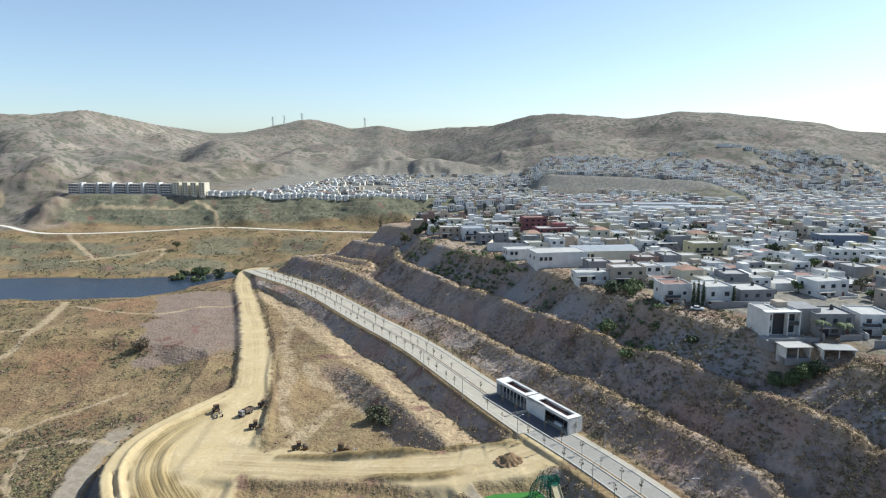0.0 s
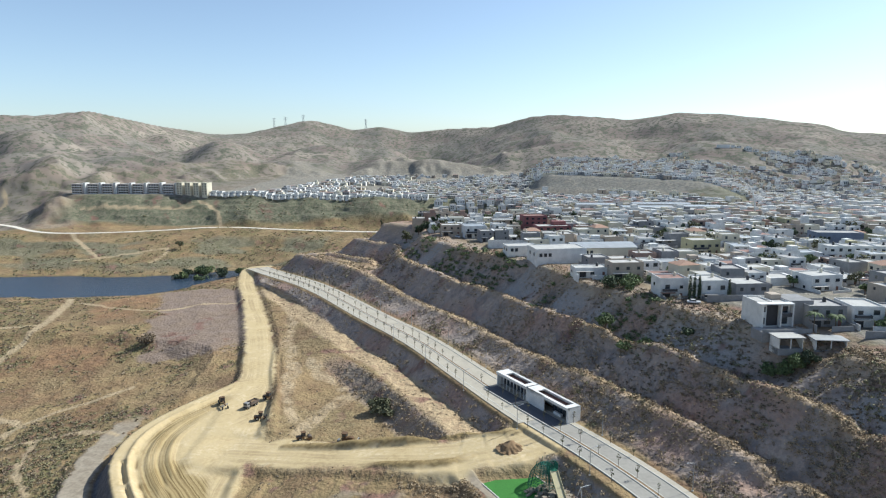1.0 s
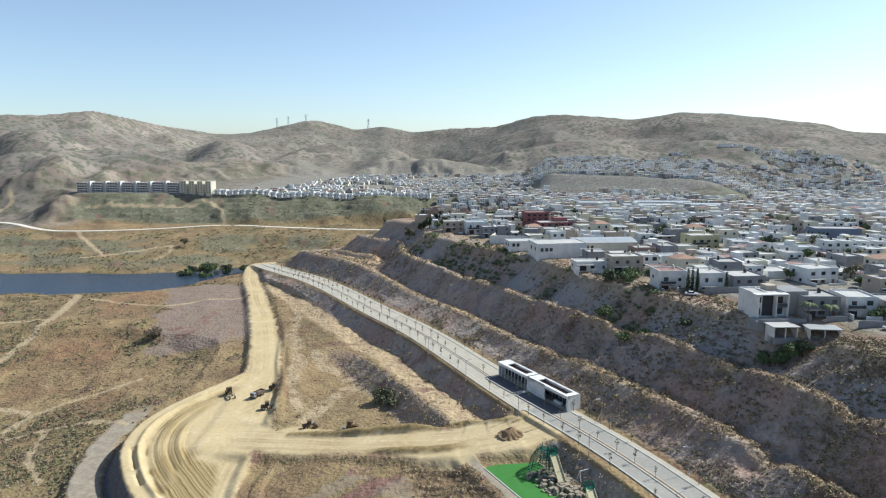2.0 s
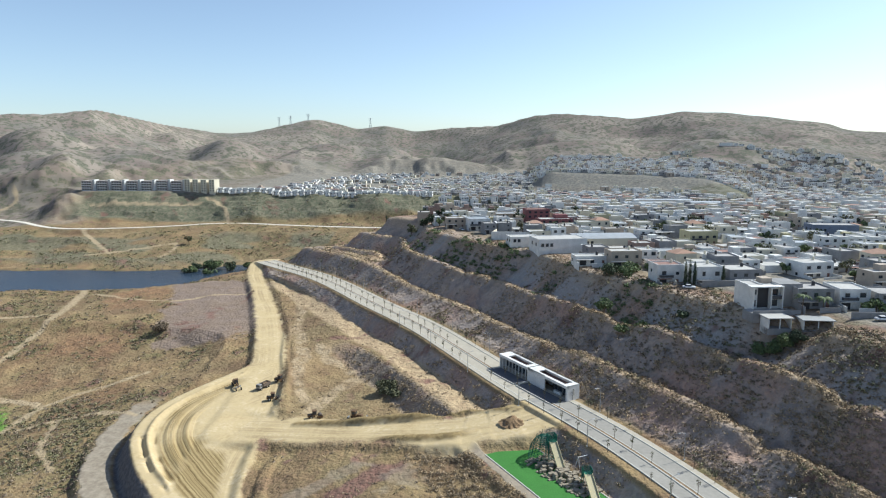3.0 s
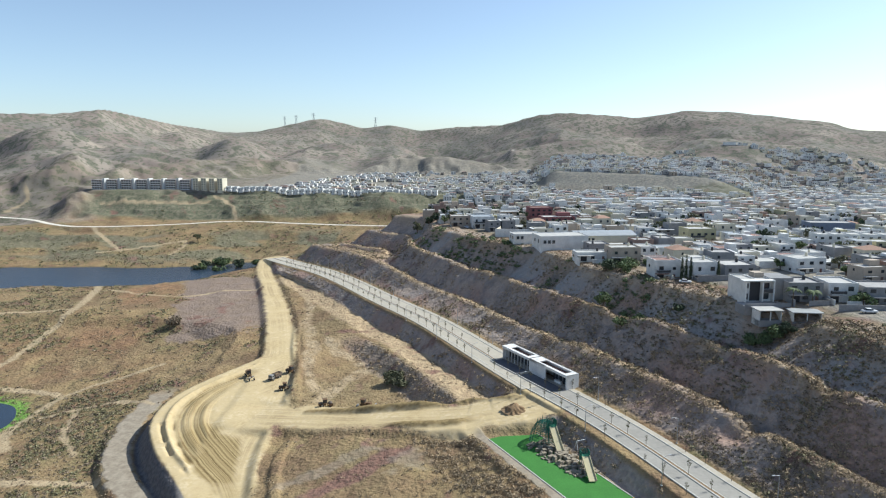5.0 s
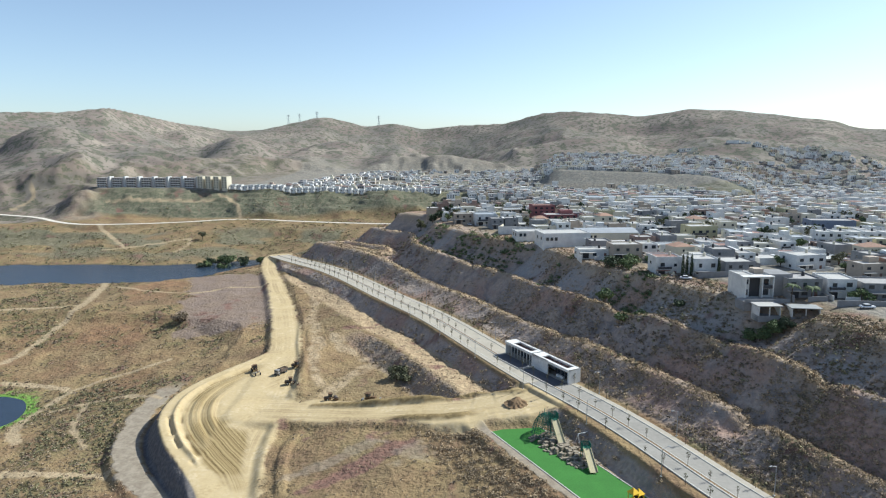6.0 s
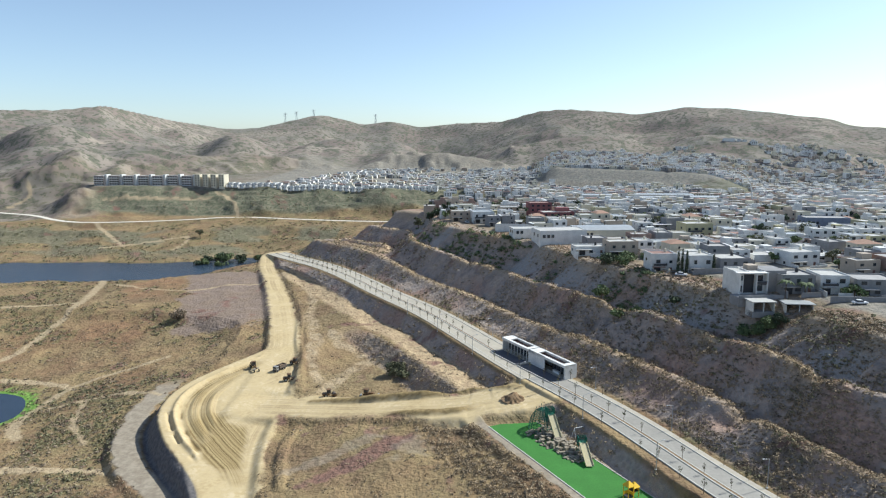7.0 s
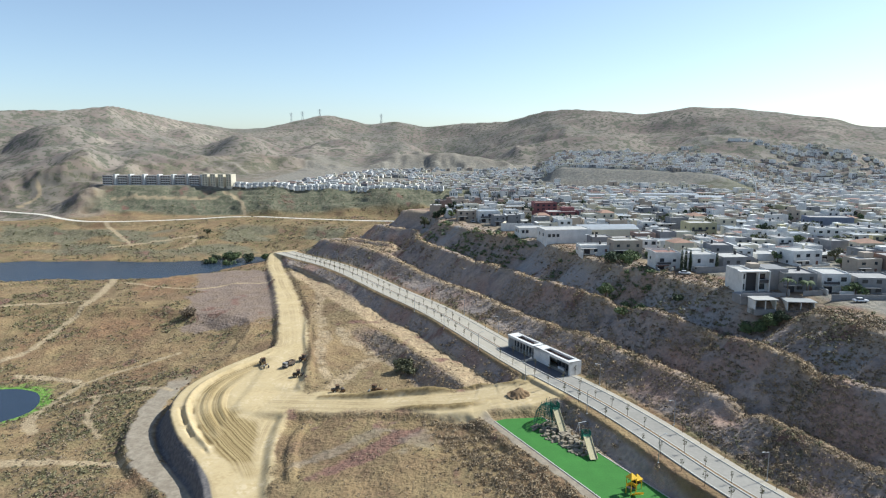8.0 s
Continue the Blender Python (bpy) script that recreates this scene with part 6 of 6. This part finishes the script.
garden = [tree("tree", "green garden tree between town houses", 5.5 + k, 2.8 + .4 * k, (M_LEAF, M_LEAF_DARK, M_LEAF_DULL)[k], 130 + k, 7, 170, .6) for k in range(3)]
got = [False] * 3
for x, y, _ in spots[:290:2]:
    gx, gy = x + rnd.uniform(-3, 3), y + 12.2 * rnd.choice((-.72, .72))
    k = rnd.randrange(3)
    m = pose(gx, gy, height(gx, gy) - .3, 0, 0, rnd.uniform(0, 360)) @ Matrix.Scale(rnd.uniform(.6, 1.1), 4)
    if got[k]:
        copy_thing(garden[k], m).matrix_basis = m
    else:
        garden[k].matrix_basis, got[k] = m, True


# ---- scrub and straw, beyond counting ----
def scatter(name, label, material, n, accept, size, leaves, seed, flat=0.6, box_=(-420, 330, 60, 720), leaf=1.0):
    """Low plants strewn by soil: each a handful of bent blades or leaf patches."""
    rg = np.random.RandomState(seed)
    px, py = [], []
    while sum(map(len, px)) < n:
        # denser near, thinner far, over the whole stretch of land
        r = 100 * (8.6) ** rg.rand(n * 2)
        a = np.radians(rg.uniform(-38, 38, n * 2))
        x, y = OX + r * np.sin(a), OY + r * np.cos(a)
        k = (x > box_[0]) & (x < box_[1]) & (y > box_[2]) & (y < box_[3])
        x, y, r = x[k], y[k], r[k]
        z, w = terrain(x, y, True)
        k = (accept(x, y, w) > rg.rand(len(x))) & (z > WATER_Z + .2)
        px.append(np.stack([x, y, z], -1)[k])
        py.append(r[k])
    Pp, Rr = np.concatenate(px)[:n], np.concatenate(py)[:n]
    s = size * rg.uniform(.5, 1.5, n) * np.clip((Rr / 220) ** .35, .8, 1.8)
    L = leaves
    d = rg.normal(size=(n, L, 3))
    d /= np.linalg.norm(d, axis=-1, keepdims=True)
    d[..., 2] = np.abs(d[..., 2])
    c = Pp[:, None, :] + d * s[:, None, None] * np.array([1, 1, flat]) * rg.uniform(.2, 1, (n, L, 1))
    d = d + np.array([0, 0, .5])
    d /= np.linalg.norm(d, axis=-1, keepdims=True)
    u = np.cross(d, rg.normal(size=(n, L, 3)))
    u /= np.linalg.norm(u, axis=-1, keepdims=True)
    v = np.cross(d, u)
    q = s[:, None, None] * rg.uniform(.16, .4, (n, L, 1)) * leaf
    verts = np.stack([c - u * q, c - v * q * .55 + d * q * .4, c + u * q, c + v * q * .55 - d * q * .3], 2).reshape(-1, 3)
    nf = n * L
    me = bpy.data.meshes.new(name)
    me.vertices.add(nf * 4)
    me.vertices.foreach_set("co", verts.ravel())
    me.loops.add(nf * 4)
    me.loops.foreach_set("vertex_index", np.arange(nf * 4, dtype=np.int32))
    me.polygons.add(nf)
    me.polygons.foreach_set("loop_start", np.arange(0, nf * 4, 4, dtype=np.int32))
    me.update(calc_edges=True)
    me.validate()
    me.materials.append(material)
    return tagged(new(name, me), label, "vegetation", kind="stuff")


free = lambda w: (1 - w["dirt"]) * (1 - w["track"]) * (1 - w["gravel"]) * (1 - w["fill_shade"]) * (1 - w["white"])
off_road = lambda x, y: (np.abs(along(AVENUE, x, y)[0]) > 9.2) * (np.abs(along(PAD, x, y)[0]) > 8.2)
town = lambda x, y: 1 - smooth(62, 70, along(HILLFOOT, x, y)[0])
scatter("scrub", "dark dry scrub bushes over slopes and valley", M_SCRUB, 14000, lambda x, y, w: free(w) * off_road(x, y) * town(x, y) * (.28 + .12 * w["bank"]) * w["scrub"] * (1 - .88 * (1 - w["brow"]) * (y < 400) * (x > -75) * (along(AVENUE, x, y)[0] < 0)) * (1 - .7 * w["lip"]) * (1 - w["tilled"]), .75, 12, 1)
scatter("green_scrub", "dull olive scrub clumps in the valley", M_OLIVE, 7000, lambda x, y, w: free(w) * off_road(x, y) * town(x, y) * np.clip(w["scrub"] * 1.5 - .75 + w["olive"] * .9 * smooth(0, .2, fbm(x, y * 2, 30, 3)) + .7 * (y > 560) * smooth(.05, .2, fbm(x, y * 2.5, 40, 3)), 0, 1) * (1 - w["tilled"]) * (1 - .7 * w["bank"] * (1 - w["upper"])) * (1 - .88 * (y < 400) * (x > -75) * (along(AVENUE, x, y)[0] < 0)) + .5 * free(w) * w["shrubby"], .9, 14, 2, .7, (-560, 330, 60, 815))
scatter("straw_tufts", "dry straw grass tufts on banks and flats", M_STRAW, 36000, lambda x, y, w: free(w) * off_road(x, y) * town(x, y) * (.16 * smooth(-.1, .25, fbm(x, y, 14, 3)) + .75 * w["bank"] * smooth(-.08, .16, fbm(x, y, 9, 3)) + .6 * w["lip"] * (along(AVENUE, x, y)[0] > 0)) * (1 - w["tilled"]) * (1 - .8 * w["olive"]) * (1 - .6 * (1 - w["brow"]) * (y < 400) * (x > -75) * (along(AVENUE, x, y)[0] < 0)), .52, 11, 3, .6)
scatter("slope_bushes", "rounded green bushes in strips on the upper slope", M_LEAF, 230, lambda x, y, w: free(w) * town(x, y) * w["shrubby"] * (y < 440), 1.25, 100, 4, .8, (-70, 130, 150, 440), .6)
scatter("dry_bushes", "chunky dry straw bushes on cut slopes and rough ground", M_STRAW, 2600, lambda x, y, w: free(w) * off_road(x, y) * town(x, y) * (.5 * w["bank"] * (1 - w["upper"]) * (y < 260) * smooth(-.05, .2, fbm(x, y, 11, 3)) + 1.6 * smooth(30, 16, along(PAD, x, y)[0]) * (along(PAD, x, y)[0] > 10.5) * (y < 160)), 1.1, 52, 5, .8, (-40, 150, 60, 262), .55)
